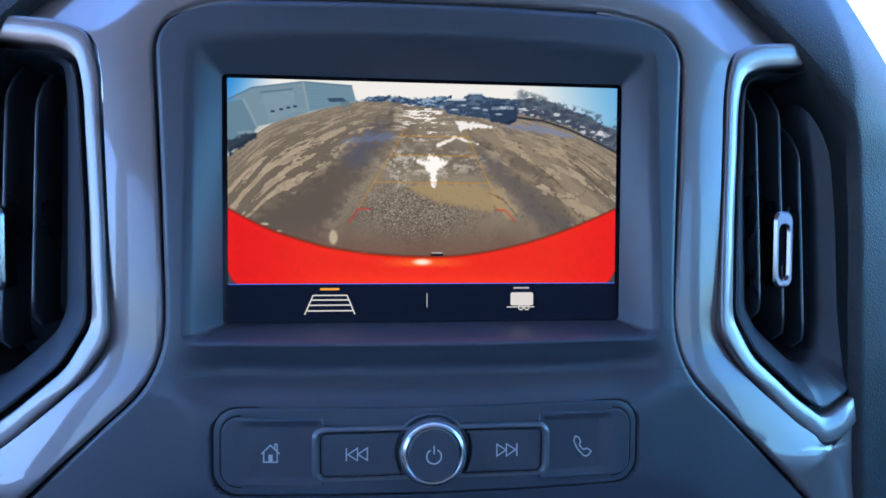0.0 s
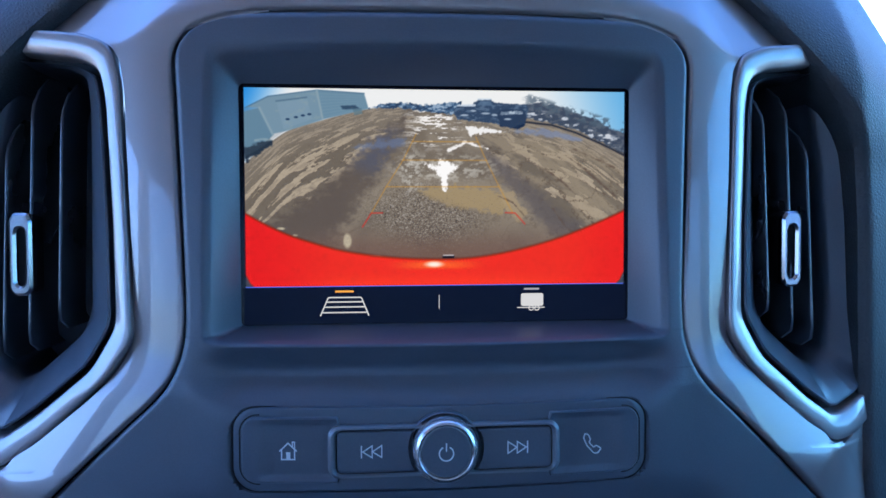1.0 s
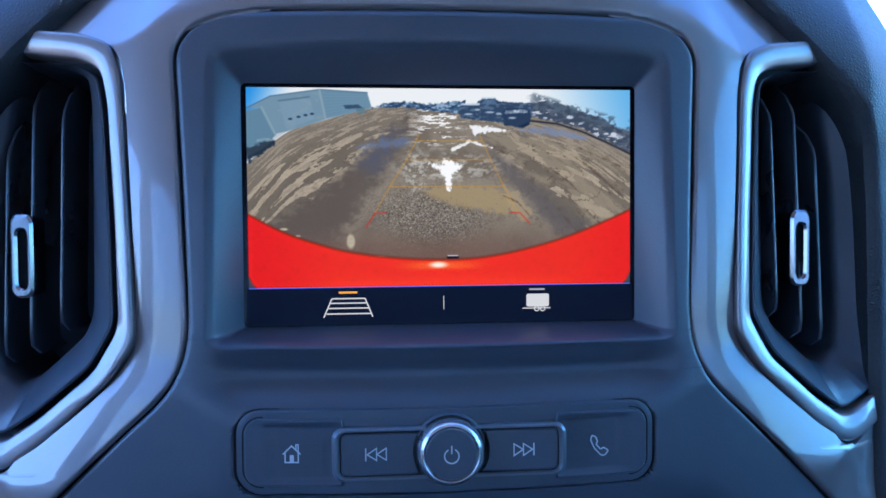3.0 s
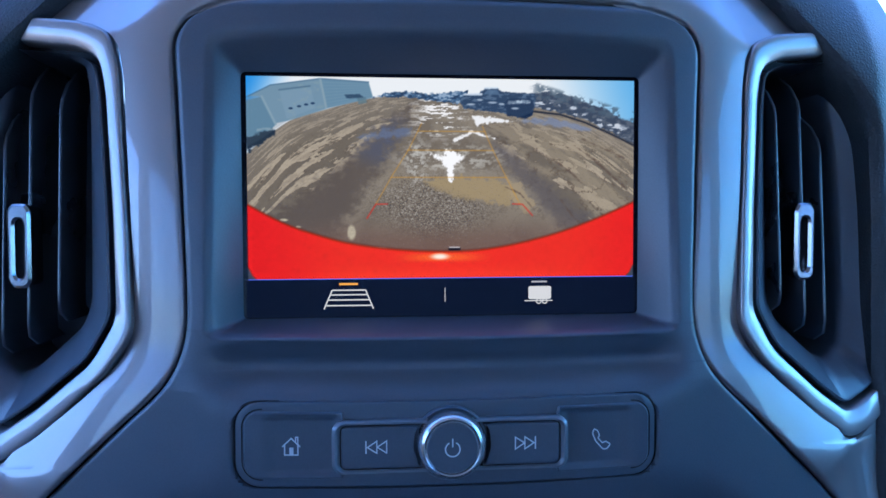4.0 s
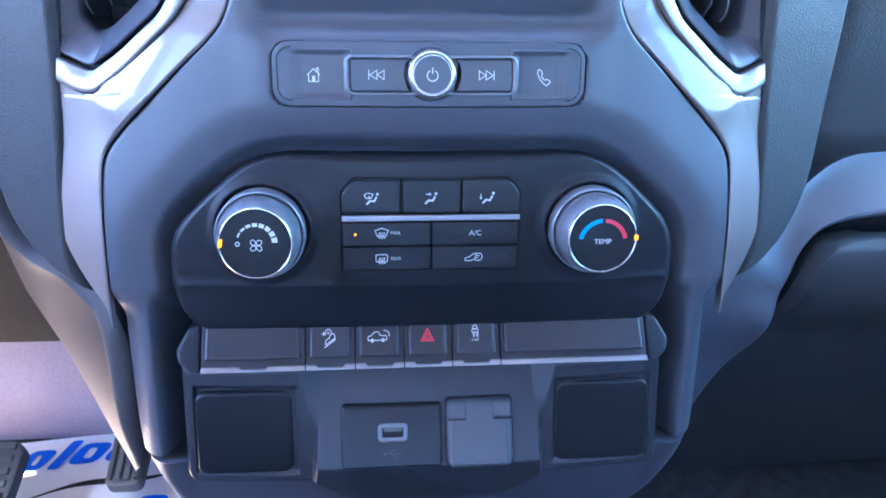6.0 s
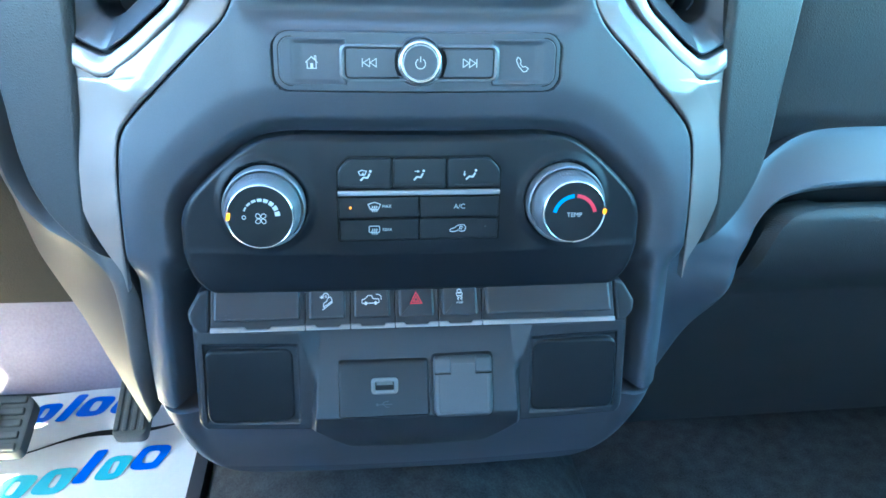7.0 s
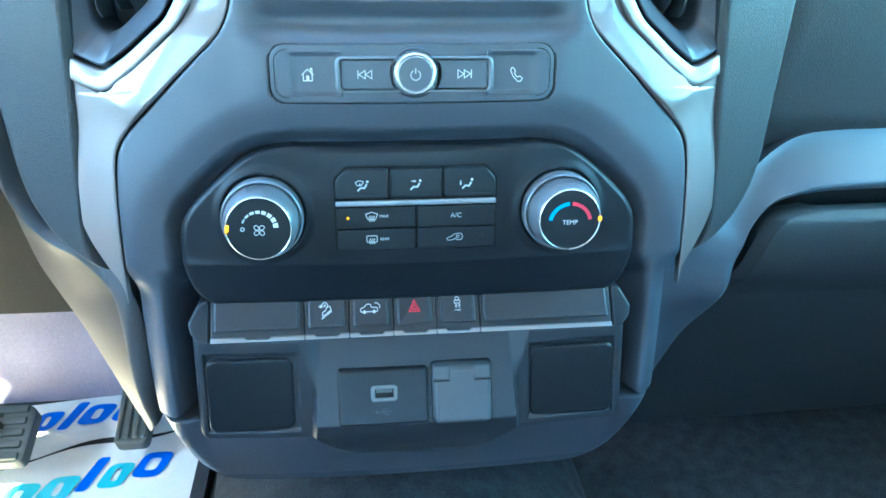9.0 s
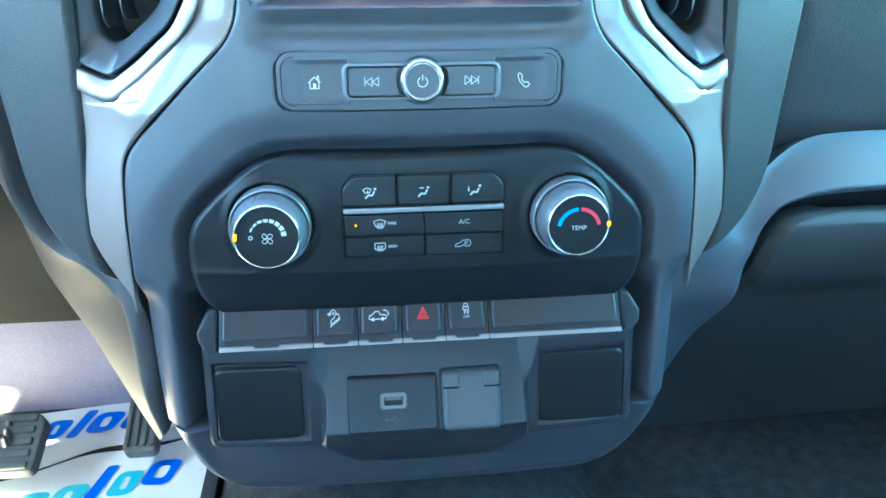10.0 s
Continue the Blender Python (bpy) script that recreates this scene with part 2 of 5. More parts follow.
def text_shape(body, size, cx, cv, w, thick=0.12, turn=0.0):
    """Letters of the built-in font as a thin raised print."""
    cu = bpy.data.curves.new("letters", "FONT")
    cu.body, cu.size, cu.align_x, cu.align_y, cu.extrude, cu.resolution_u = body, size, "CENTER", "CENTER", thick, 3
    ob = bpy.data.objects.new("letters", cu)
    scene.collection.objects.link(ob)
    bpy.context.view_layer.update()
    me = bpy.data.meshes.new_from_object(ob)
    verts = [(cx + p.co.x, cv + p.co.y, w + p.co.z) for p in me.vertices]
    faces = [tuple(p.vertices) for p in me.polygons]
    bpy.data.objects.remove(ob)
    bpy.data.curves.remove(cu)
    bpy.data.meshes.remove(me)
    return verts, faces


def curve_at(table):
    """Linear look-up of a table of (v, value), smoothed by cubic steps."""
    t = sorted(table)
    a, b = np.array([p[0] for p in t], float), np.array([p[1] for p in t], float)
    d = np.gradient(b, a)
    def value(v):
        v = np.clip(v, a[0], a[-1])
        i = np.clip(np.searchsorted(a, v) - 1, 0, len(a) - 2)
        h = a[i + 1] - a[i]
        s = (v - a[i]) / h
        lin = (b[i + 1] - b[i]) / h
        lim = lambda g: np.where(g * lin <= 0, 0, np.sign(lin) * np.minimum(np.abs(g), 2.5 * np.abs(lin)))
        m0, m1 = lim(d[i]), lim(d[i + 1])
        return (2 * s**3 - 3 * s**2 + 1) * b[i] + (s**3 - 2 * s**2 + s) * h * m0 + (-2 * s**3 + 3 * s**2) * b[i + 1] + (s**3 - s**2) * h * m1
    return value


def step(a, b, t):
    t = np.clip((t - a) / (b - a), 0, 1)
    return t * t * (3 - 2 * t)


def sheet(vs, x0, x1, nx, height, skirt=8.0):
    """A moulded skin over rows vs between x0(v) and x1(v), with its edges turned back by skirt."""
    vs = np.asarray(vs, float)
    s = np.linspace(0, 1, nx)
    a, b = np.broadcast_to(x0(vs), vs.shape), np.broadcast_to(x1(vs), vs.shape)
    X = a[:, None] + (b - a)[:, None] * s
    V = np.repeat(vs[:, None], nx, 1)
    H = height(X, V)
    rows = len(vs)
    verts = np.stack([X, V, H], -1).reshape(-1, 3)
    idx = np.arange(rows * nx).reshape(rows, nx)
    f = np.stack([idx[:-1, :-1], idx[:-1, 1:], idx[1:, 1:], idx[1:, :-1]], -1).reshape(-1, 4)
    if vs[-1] < vs[0]:
        f = f[:, ::-1]
    faces = f.tolist()
    edge = np.concatenate([idx[0, :], idx[1:, -1], idx[-1, -2::-1], idx[-2:0:-1, 0]])
    low = verts[edge] - [0, 0, skirt]
    k, n = len(verts), len(edge)
    for i in range(n):
        j = (i + 1) % n
        faces.append((int(edge[i]), k + i, k + j, int(edge[j])))
    return np.concatenate([verts, low]).tolist(), faces


def loft(stations, nb=12, bulge=10.0, dense=6, deep=12.0, lip=False):
    """A rounded moulding between pairs of edge points (x, v, w), (x, v, w), bulging out of the face."""
    st = np.array(stations, float)
    k = len(st)
    pts = []
    for i in range(k - 1):
        p0, p1, p2, p3 = st[max(i - 1, 0)], st[i], st[i + 1], st[min(i + 2, k - 1)]
        for j in range(dense):
            t = j / dense
            pts.append(0.5 * (2 * p1 + (p2 - p0) * t + (2 * p0 - 5 * p1 + 4 * p2 - p3) * t * t + (3 * p1 - p0 - 3 * p2 + p3) * t**3))
    pts.append(st[-1])
    rows, verts = len(pts), []
    for u, l in pts:
        verts.append(tuple(u - [0, 0, deep]))
        for b in range(nb + 1):
            s = b / nb
            p = u + (l - u) * s
            rise = math.sin(math.pi * s) ** 0.7
            if lip:
                rise = (s / 0.8) ** 1.5 if s < 0.8 else math.sqrt(max(0.0, 1 - ((s - 0.8) / 0.2) ** 2))
            p = p + np.array([0, 0, bulge * rise])
            verts.append(tuple(p))
        verts.append(tuple(l - [0, 0, deep]))
    m = nb + 3
    faces = [(r * m + c, r * m + c + 1, (r + 1) * m + c + 1, (r + 1) * m + c) for r in range(rows - 1) for c in range(m - 1)]
    return verts, faces


def box(x0, x1, y0, y1, z0, z1):
    v = [(x, y, z) for z in (z0, z1) for y in (y0, y1) for x in (x0, x1)]
    return v, [(0, 2, 3, 1), (4, 5, 7, 6), (0, 1, 5, 4), (2, 6, 7, 3), (0, 4, 6, 2), (1, 3, 7, 5)]


def mirrored(shape):
    return [(-p[0], p[1], p[2]) for p in shape[0]], [tuple(reversed(f)) for f in shape[1]]


def bowed(x0, x1, v0, v1, r, w, bevel, over, nx=60, skirt=4.0, inner=1.0):
    """A rounded oblong slab bent by over(x, v), with a rounded edge."""
    vs = np.unique(np.concatenate([np.linspace(v0, v1, 26), v0 + r * (1 - np.cos(np.linspace(0, np.pi / 2, 12))), v1 - r * (1 - np.cos(np.linspace(0, np.pi / 2, 12)))]))
    cut = lambda v: r - np.sqrt(np.maximum(0, r * r - np.maximum(0, np.maximum(v0 + r - v, v - v1 + r)) ** 2))
    a, b = (lambda v: x0 + inner * cut(v)), (lambda v: x1 - cut(v))
    def height(x, v):
        d = np.minimum(np.minimum(x - a(v), b(v) - x), np.minimum(v - v0, v1 - v))
        e = np.clip(1 - d / bevel, 0, 1)
        return w + over(x, v) - bevel * (1 - np.sqrt(np.maximum(0, 1 - e * e)))
    return sheet(vs, a, b, nx, height, skirt)


# ---- the cabin: floor, and unseen roof, walls and window openings set to shape light ----
def slab(name, shape, material, label, category="wall", **more):
    ob = link_mesh(name, shape[0], shape[1], material, None, "", flat=True, face=False)
    return tagged(ob, label, category, kind="structure")


slab("floor", box(-0.85, 0.85, -1.76, 0.62, 0.04, 0.1), CARPET, "dark grey looped carpet on the cabin floor", "floor")
# out of view; its front edge keeps direct sun off the dash
slab("ceiling", box(-0.85, 0.85, -1.76, 0.03, 1.2, 1.24), LINER, "unseen pale grey cloth headliner", "ceiling")
toe = [(x, y, z) for x in (-0.85, 0.85) for y, z in ((0.385, 0.1), (0.52, 0.44), (0.6, 0.74), (0.64, 0.74), (0.62, 0.1))]
slab("wall_front", (toe, [(0, 1, 6, 5), (1, 2, 7, 6), (2, 3, 8, 7), (3, 4, 9, 8), (4, 0, 5, 9), (4, 3, 2, 1, 0), (5, 6, 7, 8, 9)]), FIREWALL, "grey lined sloping toe board of the footwell", "wall")
BACK = -1.72
# out of view: dark below, pale above, for bounce and reflections in the stack
slab("wall_rear_low", box(-0.85, 0.85, BACK - 0.04, BACK, 0.1, 0.7), GREYTRIM, "unseen dark grey lower rear wall of the cabin")
slab("wall_rear_top", box(-0.85, 0.85, BACK - 0.04, BACK, 1.06, 1.2), LINER, "unseen pale cloth-lined strip above the rear window")
for side in (1, -1):
    x0, x1 = sorted((side * 0.62, side * 0.85))
    slab("wall_rear_corner", box(x0, x1, BACK - 0.04, BACK, 0.7, 1.06), LINER, "pale lined corner beside the rear window")
for side, name in ((1, "passenger"), (-1, "driver")):
    x0, x1 = sorted((side * 0.85, side * 0.89))
    if side > 0:
        slab("wall_" + name + "_door", box(x0, x1, -0.6, 0.6, 0.04, 0.66), GREYTRIM, "grey plastic door panel, closed, below its window")
    else:
        # out of view; height and tan chosen for the light on the stack's left
        slab("wall_" + name + "_door", box(x0, x1, -0.6, 0.1, 0.04, 0.68), DOORTAN, "unseen driver's door, tan to bounce warm light, below its open window")
        slab("wall_" + name + "_front", box(x0, x1, 0.1, 0.62, 0.04, 0.8), GREYTRIM, "grey kick panel before the driver's door")
    # unseen; its lower edge limits the light let in from the side
    slab("wall_" + name + "_top", box(x0, x1, -0.6, 0.3, 1.12 if side > 0 else 1.04, 1.2), GREYTRIM, "unseen grey trim above the side opening")
    slab("wall_" + name + "_pillar", box(x0, x1, -0.74, -0.6, 0.1, 1.2), GREYTRIM, "grey pillar behind the front door")
    slab("wall_" + name + "_rear_door", box(x0, x1, -1.45, -0.74, 0.04, 0.68), GREYTRIM, "grey rear door panel below its window")
    slab("wall_" + name + "_rear_top", box(x0, x1, -1.45, -0.74, 1.1, 1.2), GREYTRIM, "grey trim above the rear side window")
    slab("wall_" + name + "_rear_pillar", box(x0, x1, BACK - 0.04, -1.45, 0.04, 1.2), LINER, "pale lined rear pillar")
    px = sorted((side * 0.79, side * 0.87))
    pv = [(x, y + dy, z) for x in px for y, z, dy in ((0.62, 0.74, -0.06), (0.62, 0.74, 0.03), (-0.02, 1.22, -0.05), (-0.02, 1.22, 0.05))]
    slab("windscreen_pillar", (pv, [(0, 1, 3, 2), (4, 6, 7, 5), (0, 4, 5, 1), (2, 3, 7, 6), (0, 2, 6, 4), (1, 5, 7, 3)]), LINER, "pale lined pillar beside the windscreen", "pillar")

window = slab("window_1", box(0.866, 0.87, -0.6, 0.3, 0.66, 1.12), pane("green_tinted_glass", (0.72, 0.97, 0.95)), "green-tinted passenger side window", "window")
window.visible_shadow = False
# unseen rear glass, its tint set to dim the light from behind
DIMGLASS = pane("dimming_glass", (0.4, 0.42, 0.45))
slab("window_4", box(-0.62, 0.62, BACK - 0.024, BACK - 0.02, 0.7, 1.06), DIMGLASS, "unseen rear window, tinted dark to dim light from behind", "window")
for side, name in ((1, "window_2"), (-1, "window_3")):
    x0, x1 = sorted((side * 0.866, side * 0.87))
    slab(name, box(x0, x1, -1.45, -0.74, 0.68, 1.1), DIMGLASS, "unseen rear side window, tinted dark to dim light from behind", "window")

# The ground outside and its far edge.
slab("ground", box(-900, 900, -900, 900, -0.72, -0.7), mat("wet_asphalt", (0.17, 0.12, 0.075), 0.8, grain=0.6, size=40, vary=0.4, patch=0.5), "patched grey asphalt yard outside the cabin", "ground")


# ---- dashboard ----
def crown(x, v):
    k = 0.00072 + 0.00032 * step(-100, 20, v)
    return -k * x * x - 0.08 * np.maximum(0, v - 20)


HALF = curve_at([(-216, 167), (-205, 169), (-190, 170.5), (-160, 172), (-123, 172.2), (-90, 172), (-63, 171.2), (-54, 170.4), (-44, 168.4), (-38, 165.4), (-32, 160.6), (-26, 154.8), (-14, 142.4), (-2, 129.6), (8, 118.8), (17, 109), (22, 104.6), (28, 101), (34, 98.6), (40, 97.2), (47, 96.6), (83, 98), (129, 100.5), (148, 101.5), (152, 100.5), (156, 98), (159, 94.5), (162, 86), (164, 76), (165, 64)])
CLIMATE = curve_at([(-137.5, 112), (-136.4, 119), (-134, 124.5), (-130.4, 128.5), (-126.4, 131.5), (-120, 134.5), (-108, 137.4), (-94, 137.4), (-85, 135.5), (-76, 130.5), (-68, 123), (-60, 114.5), (-50, 102.5), (-46, 96.5), (-43, 90.5), (-41, 84), (-40, 78), (-39, 68)])
climate_rim = [(CLIMATE(v), v) for v in np.linspace(-137.5, -39, 64)]
climate_rim = np.array([(float(x), v) for x, v in climate_rim] + [(-float(x), v) for x, v in climate_rim[::-1]])


def rim_distance(x, v, rim):
    """Distance to a closed outline, below zero inside it."""
    px, pv = x.ravel(), v.ravel()
    best, inside = np.full(px.shape, 1e9), np.zeros(px.shape, bool)
    for a, b in zip(rim, np.roll(rim, -1, 0)):
        d = b - a
        t = np.clip(((px - a[0]) * d[0] + (pv - a[1]) * d[1]) / (d @ d + 1e-12), 0, 1)
        best = np.minimum(best, np.hypot(px - a[0] - t * d[0], pv - a[1] - t * d[1]))
        if abs(d[1]) > 1e-9:
            inside ^= ((a[1] > pv) != (b[1] > pv)) & (px < d[0] * (pv - a[1]) / d[1] + a[0])
    return np.where(inside, -best, best).reshape(x.shape)


def fascia_height(x, v):
    ax = np.abs(x)
    h = crown(x, v)
    # the lip under the display and the hollow below it
    h = h - 8.0 * np.exp(-(((v - 28) / 8.4) ** 2)) * (1 - step(70, 96, ax)) + 0.5 * np.exp(-(((v - 39) / 4) ** 2)) * (1 - step(72, 88, ax))
    # the raised field round the radio keys, and their pocket
    far = np.hypot(np.maximum(ax - 82, 0), np.maximum(np.abs(v + 1) - 17, 0))
    h = h + (0.8 + 0.00004 * x * x) * (1 - step(0, 20, far))
    pocket = np.maximum(ax - 79.2, np.maximum(v - 16.6, -14.9 - v))
    corner = np.hypot(np.maximum(ax - 70.2, 0), np.maximum(np.abs(v - 0.85) - 6.75, 0)) - 9
    pocket = np.where((ax > 70.2) & (np.abs(v - 0.85) > 6.75), corner, pocket)
    h = h - 4.5 * (1 - step(-0.5, 0.2, pocket))
    # the display's recess
    s = (np.maximum((ax - 77.8) / 12.5, 0) ** 4 + np.maximum((v - 138.6) / 15, 0) ** 4 + np.maximum((44.4 - v) / 5.5, 0) ** 4) ** 0.25
    soft = np.clip(s, 0, 1)
    fall = np.where(soft < 0.75, soft * 1.12, 0.84 + (soft - 0.75) * 0.64)
    h = np.where(v > 36, -25.5 + (h + 25.5) * np.clip(fall, 0, 1), h)
    # round outer edges
    d = HALF(v) - ax
    h = h - 1.5 * np.clip(1 - d / 1.8, 0, 1) ** 2 - 1.8 * np.clip(1 - (165 - v) / 3, 0, 1) ** 2
    # the bay of the climate panel
    near = rim_distance(x, v, climate_rim)
    h = h - (6.0 * (1 - step(-4, 30, near)) + 13.0 * (1 - step(-2, 11, near))) * step(-150, -120, v)
    h = np.where(near < -3, -30, h)
    # below: side columns that turn back, and the bay of the switches
    low = 1 - step(-138, -112, v)
    h = h - low * 24.0 * np.clip((ax - 148) / 26, 0, 1) ** 2
    h = h - (24.0 * (1 - step(141, 154, ax)) + 5.0 * (1 - step(141, 162, ax))) * low
    h = np.where(v < -128, h + (-54 - h) * (1 - step(138, 143.5, ax)), h)
    return h


dash = thing("dashboard", 0, -100, -120, "dark grey moulded truck dashboard with silver-painted trim", "dashboard")
rows = np.unique(np.concatenate([np.arange(-215.5, 160, 1.25), np.arange(158, 165.01, 0.5), np.arange(15, 48, 0.6), np.arange(-40, -36, 0.5), [16.4, 16.9, -14.6, -15.2]]))
part("fascia", sheet(rows, lambda v: -HALF(v), HALF, 300, fascia_height, 10), PLASTIC, dash, "dark grey centre stack surround", sharp=70)

# the panel below it, rounded and turning under
LOW = curve_at([(-296, 122), (-295, 131), (-292, 137.5), (-287, 143.5), (-278, 149), (-263, 154), (-246, 158), (-230, 163.5), (-217, 168.4)])


def low_height(x, v):
    ax, t = np.abs(x), np.clip((-217 - v) / 79, 0, 1)
    h = -6 - 54 * t**1.35 + crown(x, v) * (1 - 0.6 * t) - 24.0 * np.clip((ax - 148) / 26, 0, 1) ** 2 + 6 * step(135, 150, ax) * (1 - t) ** 2
    return h - 9.0 * np.clip(1 - (LOW(v) - ax) / 12, 0, 1) ** 2


lows = np.unique(np.concatenate([np.arange(-296, -217, 1.2), np.arange(-296, -286, 0.4)]))
part("lower_panel", sheet(lows, lambda v: -LOW(v), LOW, 160, low_height, 60), PLASTIC, dash, "dark rounded lower panel turning under", sharp=70)

# silver trim round the stack
TRIM = curve_at([(-138, 174), (-125, 176.5), (-112, 186), (-98, 195), (-90, 198.5), (-40, 198.5), (-14, 198), (-12, 197.5), (-10.8, 172), (-5.5, 165.5), (0, 156.8), (5, 150.5), (24, 128.5), (33, 121.5), (43, 117.8), (77, 118.5), (116, 120.5), (141, 122.5), (150, 125), (155, 130), (158, 137), (161, 148), (163, 159), (165, 160)])
OVER = curve_at([(165, 160), (176, 146), (190, 128), (205, 112)])


fascia_rim = [(float(HALF(v)), v) for v in np.concatenate([np.linspace(-216, 150, 120), np.linspace(150.5, 165, 20)])]
fascia_rim = np.array(fascia_rim + [(-x, v) for x, v in fascia_rim[::-1]])


ROLL = curve_at([(0, 175), (74, 171.2), (93, 167.4), (103, 165), (110, 161.5), (115, 158), (123, 154), (135, 150), (160, 146)])


LEAN = curve_at([(-70, 0), (-40, 1.6), (-16, 3.6), (-4, 1.9), (9, 0), (22, -1.9), (34, -3.4), (60, -2.0), (100, 0), (205, 0)])


def trim_height(x, v):
    ax = np.abs(x)
    d = np.maximum(rim_distance(x, v, fascia_rim), 0)
    h = crown(x, v) - 0.6 + 0.7 * np.sin(np.pi * np.clip(d / 24, 0, 1)) - 1.1 * np.clip(1 - (d - 1) / 1.8, 0, 1) ** 2
    # the slanting part leans up to the side windows
    h = h + LEAN(v)
    # below the vents the trim breaks along a crease and falls back to the side
    below = np.clip((ax - 172) * 0.6 - (v + 12) * 0.8, 0, 40) / 40
    h = h - 0.32 * d * (1 - (1 - below) ** 2)
    # above the display it rolls over towards the windscreen
    up = v - ROLL(ax)
    return h - 0.42 * (np.sqrt(up * up + 6) + up) / 2


side = sheet(np.unique(np.concatenate([np.arange(-137, 150, 1.6), np.arange(150, 165.7, 0.4)])), lambda v: HALF(np.minimum(v, 165)) + 1.3, lambda v: np.maximum(TRIM(np.minimum(v, 165)) - 0.3, HALF(np.minimum(v, 165)) + 1.6), 60, trim_height, 7)
top = sheet(np.arange(165.6, 204, 1.2), lambda v: -OVER(v), OVER, 130, trim_height, 7)
ear = sheet(np.linspace(-11.6, -5.4, 10), lambda v: 176.5 + (v + 11.6) * 2.65, lambda v: v * 0 + 197.5, 16, trim_height, 7)
part("trim", joined(side, mirrored(side), ear, mirrored(ear), top), SILVER, dash, "glossy silver-painted trim", sharp=60)
part("trim_backing", joined(*[plate([(s * 88, -126), (s * 204, -126), (s * 204, 172), (s * 88, 172)], -140, -122, 1) for s in (1, -1)], plate([(-158, 170), (158, 170), (150, 215), (-150, 215)], -90, -50, 1), *[plate([(s * 88, -126), (s * 200, -126), (s * 200, -20), (s * 88, -20)], -100, -64, 1) for s in (1, -1)]), GAP, dash, "dark gap behind the trim")

# the padded flanks that rise beside the vents and roll over to the dash top
INNER = curve_at([(-122, 186), (-112, 193), (-104, 195.5), (-96, 196), (-60, 194.5), (-10, 191), (16, 190), (35, 189.5), (88, 189), (116, 186.5), (128.5, 181.5), (142, 172), (158, 158.5), (170, 146), (181, 134), (196, 117), (216, 94)])
OUTER = curve_at([(-122, 187), (-112, 205), (-100, 219), (-88, 227.5), (-77, 233), (-67, 236), (-25, 242), (18, 247), (39, 249.6), (100, 254), (216, 262)])


def pad_height(x, v):
    h = -35 + 1.0 * step(-20, 30, v) + 8.0 * step(100, 150, v) - 0.35 * np.clip(x - 190, -4, 90) - 0.1 * np.clip(190 - x, 0, 90)
    h = h - 5.0 * np.clip(1 - (x - INNER(v)) / 6, 0, 1) ** 2 - 4.0 * np.clip(1 - (OUTER(v) - x) / 4, 0, 1) ** 2
    up = v - 150 + 0.75 * (x - 190)
    return h - 0.82 * (np.sqrt(up * up + 900) + up) / 2


pad = sheet(np.arange(-122, 216, 2.0), INNER, OUTER, 40, pad_height, 40)
part("side_pad", pad, PAD, dash, "grained soft-touch side pad")
part("side_pad", mirrored(pad), PAD, dash, "grained soft-touch side pad")

# passenger side: upper face, rolled shelf edge
upper = sheet(np.arange(-72, 134, 4.0), lambda v: OUTER(v) + 3.2, lambda v: v * 0 + 760, 60, lambda x, v: -97 - 0.03 * (x - 250) + 0.16 * (v + 72) - 10 * (1 - step(-72, -40, v)) - 14 * np.clip(1 - (x - OUTER(v) - 3.2) / 14, 0, 1) ** 2, 30)
part("upper_face", upper, PAD, dash, "grained upper face before the passenger")
part("seam_backing", plate([(178, -335), (762, -335), (762, 150), (215, 150), (178, -100)], -330, -300, 1), GAP, dash, "dark gap behind the side panels")
roll_r = [((172, -340, -150), (212, -340, -214)), ((172, -250, -98), (222, -252, -160)), ((172.4, -205, -72), (228, -208, -130)), ((173, -160, -54), (236, -168, -90)), ((174.5, -130, -46), (242, -144, -90)), ((196, -117, -52), (246, -130, -90)), ((213, -107, -62), (249, -117, -90)), ((232, -91, -74), (256, -107, -91)), ((252, -75, -86), (268, -100, -92)), ((284, -57, -96), (294, -96, -93)), ((324, -52, -99), (328, -94.5, -94)), ((400, -51, -101), (402, -94, -96)), ((500, -51, -104), (500, -93.5, -99)), ((630, -50, -108), (630, -93, -102)), ((760, -50, -112), (760, -93, -106))]
part("shelf_edge", loft(roll_r, bulge=21, nb=24, lip=True), PLASTIC, dash, "rolled edge over the glovebox")
# driver side: rolled edge, knee panel that turns under
crest = [(-268, 30, -84), (-255, -52, -66), (-247, -86, -64), (-231, -106, -60), (-209.8, -118, -54), (-192, -137, -48), (-186, -160, -43), (-184, -189, -42), (-181.6, -212, -43), (-177.5, -240, -50)]
rear = [(-262, 40, -98), (-247, -36, -84), (-241, -62, -82), (-233, -86, -78), (-220, -97, -70), (-203, -105, -62), (-181, -128, -42), (-173, -152, -42), (-171.6, -192, -44), (-172, -234, -50)]
part("knee_edge", loft(list(zip(rear, crest)), bulge=2.5), GREYTRIM, dash, "dark rolled edge of the knee panel")
away = [(-318, 40, -150), (-300, -50, -150), (-288, -84, -150), (-284, -115, -150), (-275, -150, -150), (-264, -175, -150), (-252, -200, -150), (-240, -228, -150), (-226, -260, -150), (-207, -296, -148)]
part("knee_panel", loft([(e, (c[0], c[1], c[2])) for c, e in zip(crest, away)], bulge=7, deep=20), WARMKNEE, dash, "grey knee panel turning under")
under = [((-700, 40, -130), (-270, 40, -120)), ((-700, -90, -170), (-285, -92, -165)), ((-700, -170, -215), (-245, -168, -205)), ((-700, -226, -243), (-205, -226, -230))]
part("column_panel", loft(under, bulge=4, deep=20), SHADEPAD, dash, "grained lower panel below the steering column")
